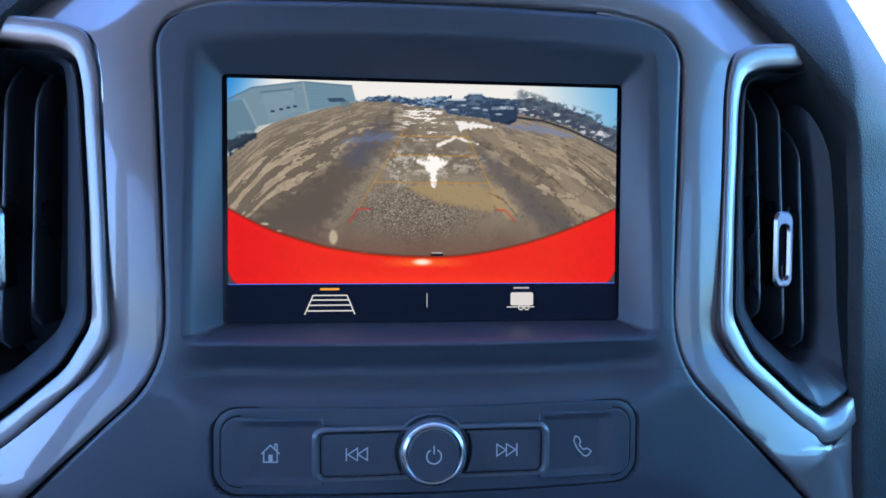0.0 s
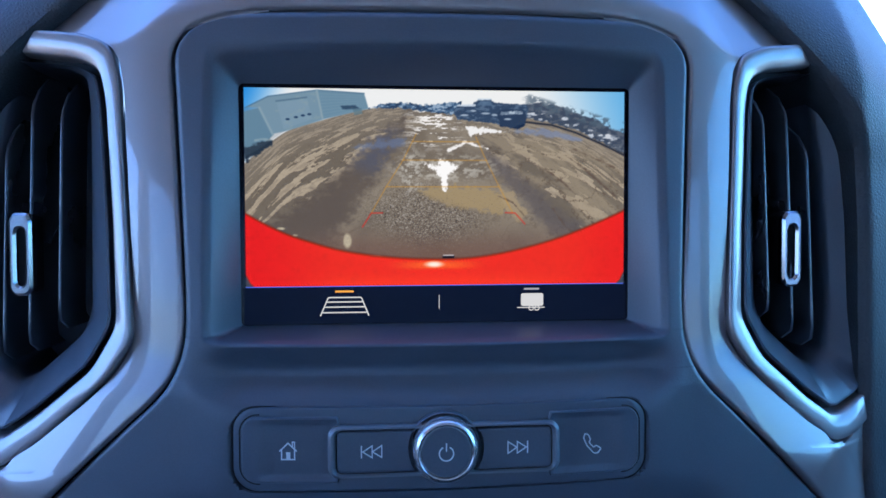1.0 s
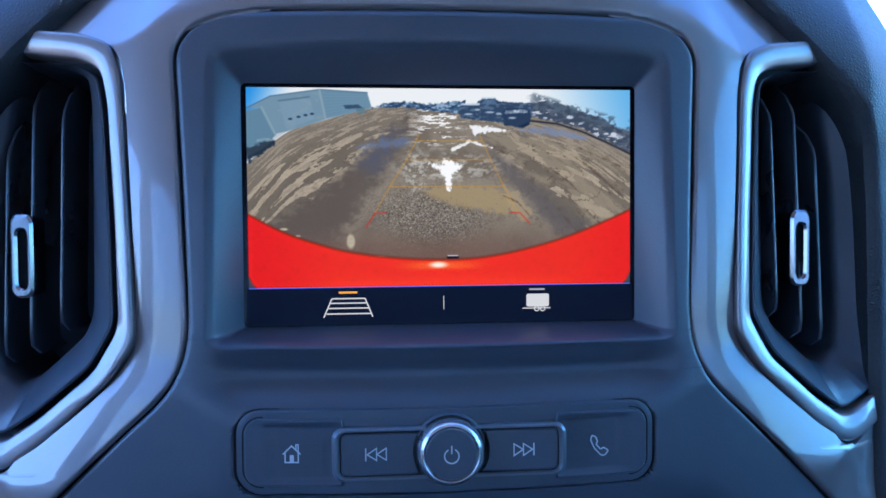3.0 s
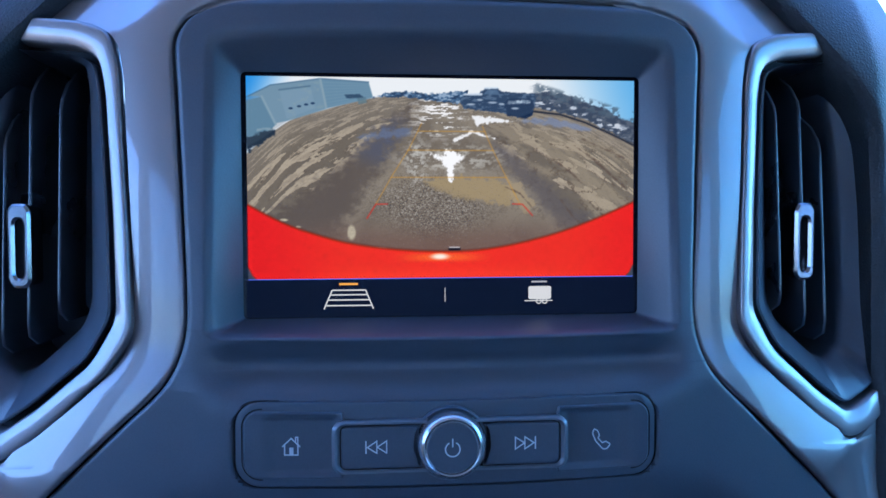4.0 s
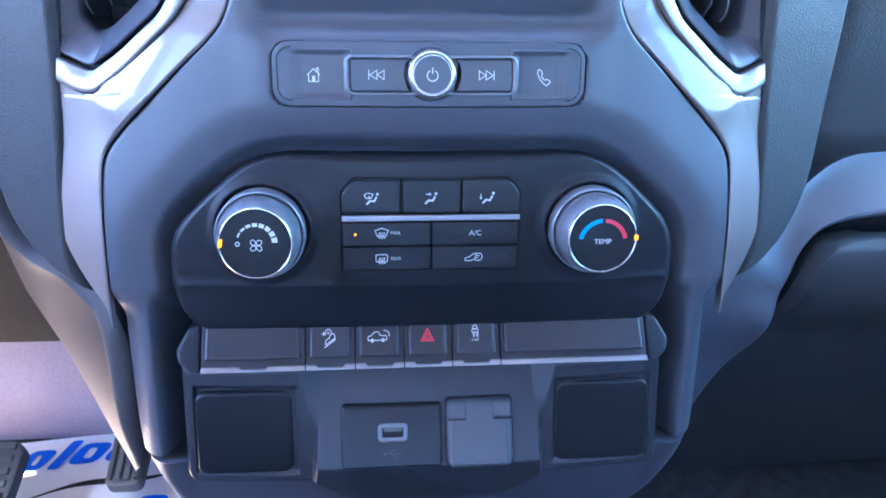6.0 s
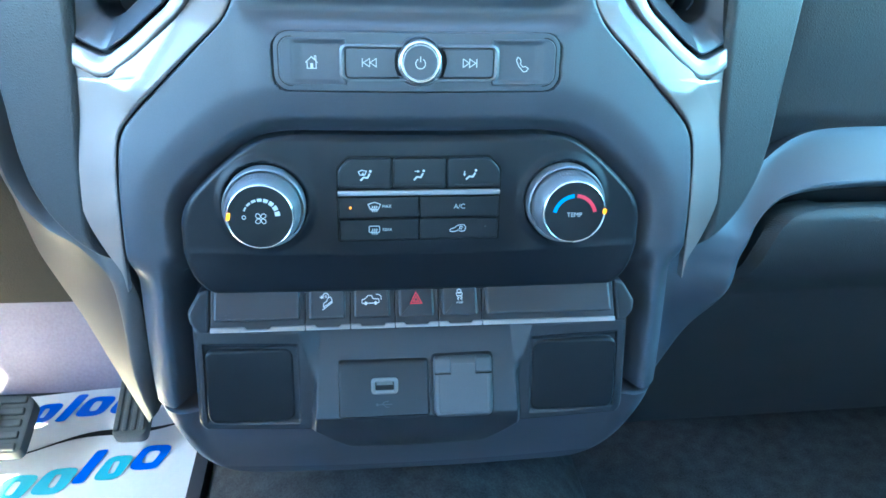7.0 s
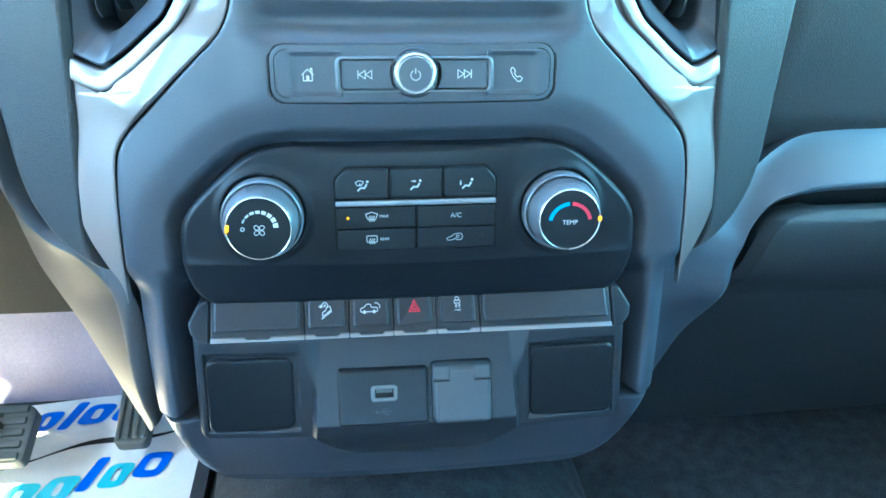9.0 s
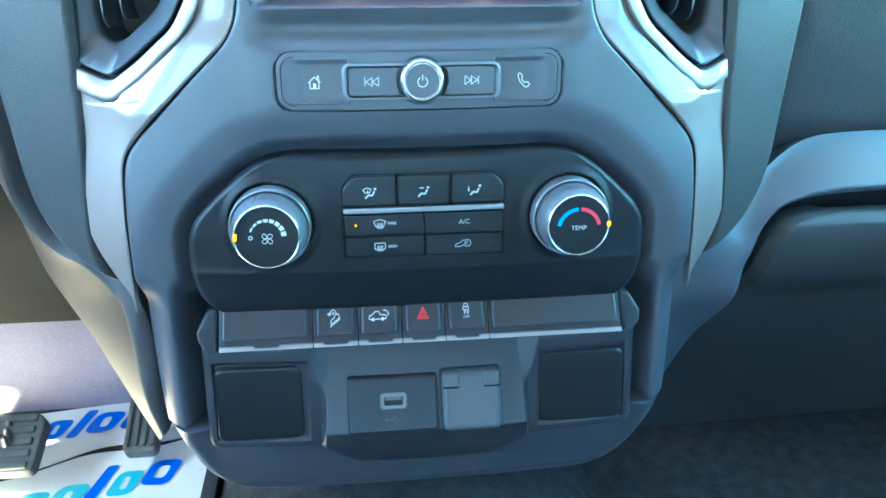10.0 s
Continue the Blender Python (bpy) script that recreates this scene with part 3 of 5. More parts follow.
# top and back of the dash
back = box(-0.84, 0.84, 0.14, 0.55, 0.69, 0.745)
part("dash_top", back, PAD, dash, "grained top of the dashboard", face=False, flat=True)
part("dash_core", joined(box(-0.84, -0.18, 0.2, 0.5, 0.5, 0.69), box(0.3, 0.84, 0.2, 0.5, 0.3, 0.69), box(-0.14, 0.16, 0.07, 0.4, 0.4, 0.69)), GAP, dash, "dark body behind the panels", face=False, flat=True)

# ---- glovebox ----
glove = thing("glovebox", 480, -250, -100, "closed dark grey grained glovebox door below the shelf edge", "glovebox")
GLOVE = curve_at([(-420, 222), (-330, 226), (-220, 236), (-160, 246), (-130, 250.5), (-122, 253), (-114, 258), (-109, 265), (-106, 276), (-104, 299)])
part("door", sheet(np.concatenate([np.arange(-420, -115, 5.0), np.arange(-115, -103.9, 0.75)]), GLOVE, lambda v: v * 0 + 745, 70, lambda x, v: -88 - 0.025 * (x - 250) + 26 * step(-200, -114, v) - 9 * np.clip(1 - (x - GLOVE(v)) / 9, 0, 1) ** 2 - 7 * np.clip(1 - (-104 - v) / 9, 0, 1) ** 2 - 0.75 * np.clip(-135 - v, 0, 400) * (1 - step(-200, -135, v)), 14), PAD, glove, "grained glovebox lid")
part("backing", plate([(225, -150), (752, -150), (752, -94), (262, -94), (240, -125)], -130, -106, 1), GAP, glove, "dark shut line behind the lid")


# ---- air vents ----
def vent(sign):
    """One side vent: framed opening, housing, upright vanes and a chrome slider."""
    label = "tall dark air vent with upright vanes and chrome slider"
    ob = thing("air_vent", sign * 158, 75, -60, label, "air vent", "vents beside the display")
    put = (lambda sh: sh) if sign > 0 else mirrored
    outer = rounded([(176, 164), (140, 159.5), (127.5, 155), (123, 141), (119, 80), (117, 40), (127, 25.5), (151, 4), (171, -10.3), (177, -11.2), (184, -9.4), (200, -2.6), (205, 40), (204, 110), (196, 150)], 5)
    inner = rounded([(176, 153.5), (140, 148.5), (131.5, 144), (129, 132), (125.5, 84), (124, 46), (134, 29), (157, 10.5), (171, 1.5), (176, 1.3), (184, 4.6), (197, 10), (200, 40), (199, 108), (192, 146)], 5)
    mouth = rounded([(170, 149.5), (147, 147.2), (142.5, 144), (141, 132), (140.5, 104), (139.8, 50), (143, 41), (153, 32), (164, 23), (170, 20.6), (174, 22), (179, 26), (181.5, 48), (180, 106), (175, 138)], 5)
    mouth, inner, outer = (dense(o, outer) for o in (mouth, inner, outer))
    outer = offset(outer, 0.3)
    lift = lambda x, v: float(crown(x, v)) - 0.2 * max(0, x - 186)
    lip = [(0, -9), (0, -0.8), (0.04, -0.1), (0.1, 0.35), (0.18, 0.5), (0.3, 0.5), (0.88, 0.3), (0.94, -0.4), (0.98, -2.2), (1, -4), (1, -9)]
    part("ring", put(between(outer, inner, lip, lift)), SILVER, ob, "glossy silver ring", sharp=75)
    rim = offset(inner, 2.4)
    part("housing", put(between(rim, mouth, [(0, -9), (0, -2.4), (0.03, -2.2), (0.08, -2.0), (0.86, -13), (0.95, -15.5), (1, -18), (1, -24)], lift)), PLASTIC, ob, "dark bevelled housing", sharp=50)
    part("groove", put(between(inner, rim, [(-0.02, -8.4), (1.05, -8.4)], lift)), GAP, ob, "dark groove inside the ring")
    k = len(mouth)
    duct = between(mouth, mouth, [(0, -23.9), (0, -62)], lift)
    duct[1].append(tuple(k + i for i in range(k)))
    part("duct", put(duct), PLASTIC, ob, "dark duct behind the vanes")
    for q, x in enumerate((141.5, 154.3, 165.5) if sign > 0 else (149.5, 162.5, 174)):
        knee = (130, 133, 116)[q]
        foot = (45.5, 36, 32)[q]
        front = lambda v: lift(x, v) - 6
        line = [(knee + 13, front(knee) - 17), (knee + 7, front(knee) - 7), (knee, front(knee) - 1), (knee - 4, front(knee - 4))]
        line += [(v, front(v)) for v in np.linspace(knee - 10, foot + 6, 8)] + [(foot + 1, front(foot) - 1.5), (foot - 3, front(foot) - 9)]
        cols = [(-0.7, -26), (-0.7, -0.9), (-0.45, -0.2), (0, 0), (0.45, -0.2), (0.7, -0.9), (0.7, -26)]
        vs = [(x + dx, float(v), float(w) + dw) for v, w in line for dx, dw in cols]
        m = len(cols)
        fs = [(r * m + k, r * m + k + 1, (r + 1) * m + k + 1, (r + 1) * m + k) for r in range(len(line) - 1) for k in range(m - 1)]
        part("vane", put((vs, [f[::-1] for f in fs])), VANE, ob, sharp=60)
    slide = 0.0 if sign > 0 else 10.5
    grip = part("slider", put(plate(rrect(149.5 + slide, 157.6 + slide, 57, 88.5, 2.4), -44, -34.5, 1.2)), GAP, ob, "dark slider block")
    o = rounded([(149.2, 59), (151, 56.5), (156, 56.5), (157.9, 59), (157.9, 86), (156.3, 89), (150.8, 89), (149.2, 86)], 1.4)
    i = rounded([(151.9, 62), (152.7, 60.2), (154.4, 60.2), (155.2, 62), (155.2, 81), (154.6, 83), (152.5, 83), (151.9, 81)], 1.0)
    o, i = [(x + slide, v) for x, v in o], [(x + slide, v) for x, v in i]
    part("clip", put(frame_ring(o, i, -36, -32.0, 1.0)), CHROME, grip, "bright chrome clip")
    return ob


vent(1)
vent(-1)

# ---- display ----
SW = -24.8
SCREEN = 0.107
# undo the camera's white balance, so the display shows its colours as drawn
WB_UNDO_WHITE = (1.31, 0.956, 0.57)
WB_UNDO_MIX = np.array([(1.1136, 0.1731, 0.0254), (-0.0083, 0.9565, 0.0083), (-0.0113, -0.0389, 0.63)])
disp = thing("infotainment_display", 0, 91, SW, "lit touch display showing the reversing camera picture", "display")
GLASS = mat("black_glass", (0.004, 0.004, 0.006), 0.15, vary=0.02, spec=0.1)
part("glass", plate(rrect(-78.2, 78.2, 44.2, 139.2, 2), SW - 4, SW, 0.3), GLASS, disp, "black glass front")


def lit(name, color):
    """A plain glowing area of the display."""
    m, n, l, b = nodes(name)
    b.inputs["Base Color"].default_value = (0.01, 0.01, 0.01, 1)
    b.inputs["Roughness"].default_value = 0.35
    b.inputs["Specular IOR Level"].default_value = 0.015
    b.inputs["Emission Strength"].default_value = SCREEN
    b.inputs["Emission Color"].default_value = (*[k * g for k, g in zip(color, WB_UNDO_WHITE)], 1)
    return m


LAYER = [0]


def picture(name, outline, material, label=""):
    """A flat area of the lit picture, each a hair above the last."""
    LAYER[0] += 1
    w = SW + 0.08 + 0.012 * LAYER[0]
    return part(name, plate(outline, w, w + 0.01, 0.003, steps=1), material, view, label, flat=True)


def stroke(name, pts, width, material, closed=False):
    LAYER[0] += 1
    return part(name, ribbon(pts, width, SW + 0.08 + 0.012 * LAYER[0], 0.01, closed), material, view, flat=True)


view = part("picture", plate([(-76.4, 59.4), (76.4, 59.4), (76.4, 137.8), (-76.4, 137.8)], SW, SW + 0.03, 0.005, steps=1), lit("picture_black", (0.002, 0.004, 0.018)), disp, "lit picture area", flat=True)
picture("menu_bar", [(-77, 44.8), (77, 44.8), (77, 59.2), (-77, 59.2)], lit("picture_menu", (0.002, 0.004, 0.018)), "dark lit menu bar")
# The reversing camera's picture, drawn on a fine sheet whose points glow in its colours.
NX, NV = 640, 330
PX, PV = np.meshgrid(np.linspace(-76.2, 76.2, NX), np.linspace(59.6, 137.6, NV))
TABLE = np.random.RandomState(5).rand(256, 256)


def value_noise(x, y):
    i, j = np.floor(x).astype(int), np.floor(y).astype(int)
    fx, fy = x - i, y - j
    fx, fy = fx * fx * (3 - 2 * fx), fy * fy * (3 - 2 * fy)
    g = lambda a, b: TABLE[a % 256, b % 256]
    return (g(i, j) * (1 - fx) + g(i + 1, j) * fx) * (1 - fy) + (g(i, j + 1) * (1 - fx) + g(i + 1, j + 1) * fx) * fy


def layers(x, y, n=5, rough=0.55):
    total, weight, amount = 0.0, 0.0, 1.0
    for k in range(n):
        total = total + amount * value_noise(x * 2**k + 17 * k, y * 2**k + 31 * k)
        weight, amount = weight + amount, amount * rough
    return total / weight


def paint(mask, color):
    """Lays a colour (as seen, 0 to 255) over the picture by a mask from 0 to 1."""
    global SHOWN
    mask = np.clip(mask, 0, 1)[..., None]
    SHOWN = SHOWN * (1 - mask) + mask * np.asarray(color, float)


def inside(points, soft=0.4, ragged=0.0, size=0.6):
    d = rim_distance(PX, PV, np.array(points, float))
    return 1 - step(-soft, soft, d + ragged * (layers(PX * size, PV * size, 3) - 0.5) * 2)


def along(points, width, soft=0.3, ragged=0.0):
    """A band along a line; width is a number or one for each point."""
    pts = np.array(points, float)
    wide = np.broadcast_to(np.asarray(width, float), (len(pts),))
    best = np.full(PX.shape, 1e9)
    for p, q, w0, w1 in zip(pts[:-1], pts[1:], wide[:-1], wide[1:]):
        e = q - p
        t = np.clip(((PX - p[0]) * e[0] + (PV - p[1]) * e[1]) / (e @ e), 0, 1)
        best = np.minimum(best, np.hypot(PX - p[0] - t * e[0], PV - p[1] - t * e[1]) - (w0 + (w1 - w0) * t) / 2)
    return 1 - step(-soft, soft, best + ragged * (layers(PX * 0.5, PV * 0.7, 4) - 0.5) * 2)


def spot(x, v, rx, rv, soft=0.5):
    return 1 - step(1 - soft, 1 + soft, np.hypot((PX - x) / rx, (PV - v) / rv))


# sky
SHOWN = np.zeros((NV, NX, 3)) + (236, 238, 230)
paint(step(34, 84, PX - 0.35 * (137 - PV)), (92, 172, 218))
paint(1 - step(-78, -56, PX + 0.5 * (137 - PV)), (40, 140, 212))
# ground, laid out in depth below a bowed horizon
skyline = curve_at([(-76.2, 108), (-69, 114), (-60.5, 120.2), (-46, 125), (-28, 129.6), (-10, 131), (8, 130.4), (30, 127.6), (45, 125.2), (60, 121), (76.2, 113.2)])(PX)
down = np.maximum(skyline - PV, 0) + 2.2
U, T = PX / down * 3.2, 60 / down
SIDE, DEPTH = PX / down**0.6, np.log(down) * 6.5
land = step(-0.3, 0.5, skyline - PV)
paint(land, (126, 117, 102))
broad = layers(SIDE * 0.35 + 9, DEPTH * 0.3 + 3, 4)
paint(land * step(0.45, 0.62, broad) * 0.5, (152, 142, 122))
paint(land * step(0.5, 0.36, broad) * 0.5, (106, 97, 84))
flakes = layers(SIDE * 0.85 + 3 + 1.2 * broad, DEPTH * 0.95 - 0.25 * np.abs(SIDE) + broad, 6, 0.58)
aside = step(3.4, 5.2, np.abs(U + 0.6))
pale = step(0.535, 0.551, flakes) * aside
paint(land * aside * 0.6, (104, 97, 86))
paint(land * step(0.5, 0.53, flakes) * aside * 0.55, (82, 74, 66))
paint(land * pale * 0.95, (178, 165, 140))
paint(land * pale * step(0.5, 0.62, layers(SIDE * 2.6 + 5, DEPTH * 3.1, 4, 0.6)) * 0.5, (138, 126, 108))
rifts = np.abs(layers(SIDE * 0.7 + 40, DEPTH * 0.8 + SIDE * 0.5 + 11, 5) - 0.5)
paint(land * (1 - step(0.006, 0.02, rifts)) * (0.25 + 0.5 * step(2.0, 4.5, U)) * step(3, 9, down), (92, 80, 68))
# a broad dry field to one side, paler than the rest, and fainter flakes far off
dry = step(3.0, 5.0, U) * step(4, 9, down) * step(0.4, 0.56, layers(SIDE * 0.5 + 21, DEPTH * 0.4 + 7, 5, 0.6))
paint(land * dry * 0.6, (160, 147, 122))
paint(land * (1 - step(4, 16, down)) * aside * 0.55, (132, 124, 110))
paint(land * (1 - step(0.005, 0.016, rifts)) * dry * 0.7, (88, 77, 66))
# wheel tracks, wet and dark
left_track = along([(-12, 128), (-19, 119), (-27, 109), (-37, 96), (-50, 84), (-62, 74)], [1, 5, 10, 14, 20, 26], 3.5, 5)
paint(land * left_track * 0.8, (88, 80, 74))
paint(land * left_track * spot(-23, 113, 13, 9) * 0.7, (84, 90, 106))
paint(land * along([(-34, 114.5), (-24, 115.5), (-15, 117)], [1, 3, 3], 1.0, 2) * 0.7, (104, 118, 142))
right_track = along([(20, 112), (27, 105), (37, 95.5), (46, 86), (58, 77)], [2, 5, 8, 9, 12], 3.0, 2.5)
paint(land * right_track * 0.7, (88, 84, 86))
paint(land * along([(30, 121.5), (44, 121), (58, 118)], [1, 3, 1], 0.8, 1.5) * 0.7, (120, 136, 164))
# the middle: olive patch, then glittering grit towards the bumper
paint(land * inside([(-8, 97.5), (6, 99.5), (22, 98.5), (30, 92), (26, 88.5), (14, 89.5), (3, 91), (-6, 95)], 0.6, 2.5) * 0.8, (164, 144, 104))
paint(land * inside([(24, 99), (30, 97), (36, 88), (33, 84.5), (27, 90)], 0.6, 1.5) * 0.7, (168, 150, 116))
near = 1 - step(74, 93, PV + 0.006 * PX**2 * 0.4)
paint(land * near * 0.7, (104, 90, 80))
paint(land * (1 - step(68, 84, PV)) * 0.45, (118, 78, 66))
grit = np.random.RandomState(8).rand(NV, NX)
grit = (grit + np.roll(grit, 1, 1) + 0.6 * np.roll(grit, 1, 0)) / 2.6
field = np.clip(spot(-4, 89, 21, 10, 0.6) * 1.2 - inside([(-8, 98), (6, 100), (30, 99), (32, 89), (14, 89.5), (3, 91), (-5, 95)], 2.0), 0, 1)
paint(land * field * 0.5, (96, 88, 80))
paint(land * field * step(0.5, 0.85, grit) * 0.85, (178, 172, 160))
paint(land * field * step(0.42, 0.2, grit) * 0.7, (58, 52, 48))
paint(land * (0.35 + 0.65 * near) * step(0.72, 0.9, grit) * 0.35, (160, 148, 130))
paint(land * step(0.3, 0.1, grit) * 0.25, (70, 60, 54))
for x, v, rx, rv in ((-36.5, 77.5, 1.6, 2.8), (-57, 79.8, 1.0, 0.4), (-62.5, 82.5, 1.6, 0.5), (-26, 71.4, 3.0, 0.35)):
    paint(land * spot(x, v, rx, rv, 0.3) * (0.6 + 0.4 * grit), (198, 188, 158))
# sun on the wet ground
shine = layers(PX * 0.24, PV * 1.5, 5, 0.62)
lane = np.exp(-(((PX + 2 - 0.12 * (PV - 118)) / 9.5) ** 2)) * step(112, 120, PV)
paint(land * step(0.545, 0.62, shine + 0.06 * lane - 0.05) * lane * 1.3, (242, 240, 230))
sheen = spot(2, 106.5, 20, 5.5, 0.5) * step(0.46, 0.62, layers(PX * 0.45, PV * 0.9 + 7, 5, 0.65))
paint(land * sheen * 0.6, (206, 204, 190))
edge = spot(-11, 105, 4.5, 9, 0.6) * step(0.5, 0.62, layers(PX * 0.9, PV * 0.9, 4, 0.65))
paint(land * edge * 0.7, (196, 194, 180))
glare = inside([(-6, 109), (-3, 107.6), (0.2, 107.9), (-0.2, 110.2), (3.6, 108.9), (7.4, 107), (6, 105.2), (3.6, 104), (3.8, 100), (2.6, 97), (1.2, 98.4), (0.4, 103.4), (-2.6, 105.8), (-5, 107.4)], 0.5, 1.3, 1.2)
paint(glare, (250, 249, 240))
paint(along([(4, 113.6), (9, 115.6), (11, 117), (15, 115.4), (19.6, 114.4)], [0.6, 1.0, 1.2, 0.7, 0.5], 0.4, 0.9), (240, 238, 228))
paint(inside([(11, 123), (18, 122.8), (27, 121), (19, 120.6), (13, 119.4)], 0.4, 0.9, 1.0), (238, 238, 230))
# cracks that run away to the side
for line in ([(53, 111), (59.5, 106.5), (66, 100.8), (73.5, 94.4)], [(40.6, 107.8), (49.5, 102), (56.2, 95.5)], [(54.8, 114.4), (64.4, 110.4), (72, 107)], [(46, 91), (51, 84), (55, 80)], [(24, 95.4), (30, 92.6), (36, 86)]):
    paint(land * along(line, [0.3, 0.6, 0.4, 0.3][: len(line)] if len(line) < 4 else [0.3, 0.7, 0.6, 0.3], 0.35, 0.7) * 0.75, (92, 78, 68))
# the shed
paint(inside([(-76.2, 128.2), (-70.4, 129.8), (-65, 119.2), (-70, 114), (-77, 110), (-77, 128)], 0.3), (107, 149, 168))
paint(inside([(-75, 130), (-67, 134.2), (-48, 136.9), (-46, 125.2), (-60.5, 120.6), (-65.2, 119.6), (-70.2, 129.8)], 0.3), (132, 167, 181))
paint(inside([(-48, 136.9), (-29.5, 135.8), (-27.8, 129.8), (-46, 125.4)], 0.3), (117, 158, 176))
paint(inside([(-63.6, 131.8), (-51.8, 133.4), (-49.8, 125.6), (-61, 121.4)], 0.3), (141, 174, 188))
for k in range(8):
    f = (k + 0.5) / 8
    paint(along([(-46 - 1.6 * f, 125.6 + 10.6 * f), (-28 - 1.6 * f, 129.9 + 5.4 * f)], 0.16, 0.18) * 0.4, (164, 192, 197))
paint(inside([(-67, 133.6), (-60, 121), (-46, 126), (-48, 136)], 0.4) * step(0.55, 0.7, layers(PX * 0.5, PV * 0.7, 4)) * 0.35, (164, 187, 181))
paint(along([(-76, 129.6), (-67, 134.2), (-48, 136.9), (-29.5, 135.8)], 0.5, 0.25) * 0.8, (70, 109, 133))
paint(along([(-70.3, 129.8), (-65.2, 119.4)], 0.9, 0.3), (157, 187, 193))
paint(along([(-48, 136.6), (-45.8, 125.6)], 0.8, 0.3), (159, 187, 191))
paint(along([(-63.8, 132.4), (-52, 134)], 0.5, 0.3) * 0.8, (70, 106, 128))
for x, v in ((-59.4, 125.4), (-56.2, 126.2), (-53.5, 126.9), (-51, 127.4)):
    paint(spot(x, v, 0.8, 0.45, 0.4), (28, 55, 88))
paint(inside([(-39, 130.8), (-33, 131.2), (-31.4, 129.8), (-38, 129.4)], 0.3, 0.3), (45, 73, 98))
paint(inside([(-34, 129.6), (-30.6, 130), (-30.2, 127.8), (-33.4, 127.2)], 0.3) * 0.7, (90, 124, 133))
paint(inside([(-77, 114), (-70, 116.6), (-65, 117.4), (-66, 115.2), (-71, 111.6), (-77, 108)], 0.5, 1.4), (38, 52, 66))
paint(along([(-72, 117), (-69, 117.6), (-66, 117.2)], 0.7, 0.4, 0.7) * 0.8, (164, 190, 193))
paint(inside([(-77, 128), (-75, 130), (-67, 134.2), (-48, 136.9), (-29.5, 135.8), (-27.8, 129.8), (-46, 125.2), (-60.5, 120.6), (-70, 114), (-77, 110)], 0.4) * 0.3, (74, 92, 104))
# trees, the lot behind the fence, and the parked vehicles
lot = inside([(33, 132), (40, 133), (48, 131.6), (57, 129), (66, 125.4), (77, 120.4), (77, 112), (66, 117.4), (56, 121.8), (46, 125), (34, 127)], 0.4, 1.2, 0.5)
paint(lot, (52, 62, 78))
paint(lot * step(0.52, 0.62, layers(PX * 0.5 + 5, PV * 0.9, 4, 0.65)) * 0.55, (110, 116, 120))
paint(lot * step(0.6, 0.68, layers(PX * 0.42 + PV * 0.1, PV * 0.95 + 60, 3)) * (1 - step(0.5, 3.5, np.abs(PV + 0.33 * (PX - 40) - 128))), (214, 220, 222))
paint(spot(69.5, 119.6, 1.2, 1.0, 0.3), (226, 228, 226))
paint(spot(51.5, 126.6, 1.4, 0.7, 0.3), (216, 222, 224))
crowns = step(0.5, 0.6, layers(PX * 0.42 + 80, PV * 0.5, 4, 0.6)) * (1 - step(1.4, 3.4, np.abs(PV + 0.28 * (PX - 40) - 132.8))) * step(33, 38, PX)
paint(crowns * 0.75, (74, 92, 104))
paint(along([(30, 125.6), (46, 124), (56, 121), (66, 116.8), (77, 111.6)], 0.8, 0.3), (44, 48, 58))
paint(along([(30, 124.4), (46, 122.6), (56, 119.6), (66, 115.4), (77, 110.2)], 0.35, 0.25) * 0.7, (150, 140, 122))
for x, v in ((46, 123.8), (52, 122.2), (58, 120.2), (64, 117.8), (70, 115), (75, 112.6)):
    paint(along([(x, v), (x + 0.7, v + 3.2)], 0.3, 0.2) * 0.7, (52, 56, 64))
row = inside([(-27.6, 130), (-22, 132), (-14, 132.3), (-8, 131.4), (2, 132), (9, 133), (9, 127.8), (-2, 128.6), (-10, 129.6), (-20, 130.4)], 0.3, 0.9, 0.8)
paint(row, (62, 96, 128))
paint(row * step(0.54, 0.62, layers(PX * 0.6, PV * 1.3, 4, 0.6)) * 0.8, (178, 200, 214))
paint(row * step(0.46, 0.4, layers(PX * 0.6, PV * 1.3, 4, 0.6)) * 0.8, (26, 44, 70))
truck = inside([(6, 128.6), (7.4, 131), (13.4, 131.6), (16, 133.9), (21, 134), (23.4, 132.6), (36, 132.2), (36.4, 129.6), (34.8, 124.6), (29, 122.8), (23, 124.4), (16, 125), (7.6, 126)], 0.3, 0.5, 0.9)
paint(truck, (38, 58, 84))
paint(truck * step(0.55, 0.63, layers(PX * 0.5 + 30, PV * 1.2, 4, 0.6)) * 0.55, (108, 134, 156))
paint(inside([(15.4, 131.6), (17, 133.4), (21, 133.4), (22, 131.4)], 0.3) * 0.7, (88, 118, 144))
paint(along([(7.8, 131.4), (14.6, 131.6)], 0.8, 0.3, 0.3), (204, 216, 222))
paint(along([(16, 134), (21, 134.1)], 0.6, 0.3), (200, 216, 222))
paint(inside([(23.6, 128.6), (25.6, 130.4), (34, 130.2), (35.6, 127.6), (35.2, 123.4), (32, 122.2), (25, 123.4)], 0.3, 0.4), (28, 46, 72))
paint(inside([(25.4, 129.2), (33.4, 129.6), (34.2, 128.4), (24.6, 127.8)], 0.3, 0.5, 1.2) * (0.5 + 0.5 * step(0.4, 0.6, layers(PX * 0.9, PV, 3))), (190, 206, 214))
for x, v, w in ((10.5, 127.6, 1.6), (19, 128.4, 1.8), (22.6, 127.8, 1.2), (14, 129.4, 1.2), (28, 126.2, 1.5)):
    paint(spot(x, v, w, 0.4, 0.4) * 0.8, (190, 206, 216))
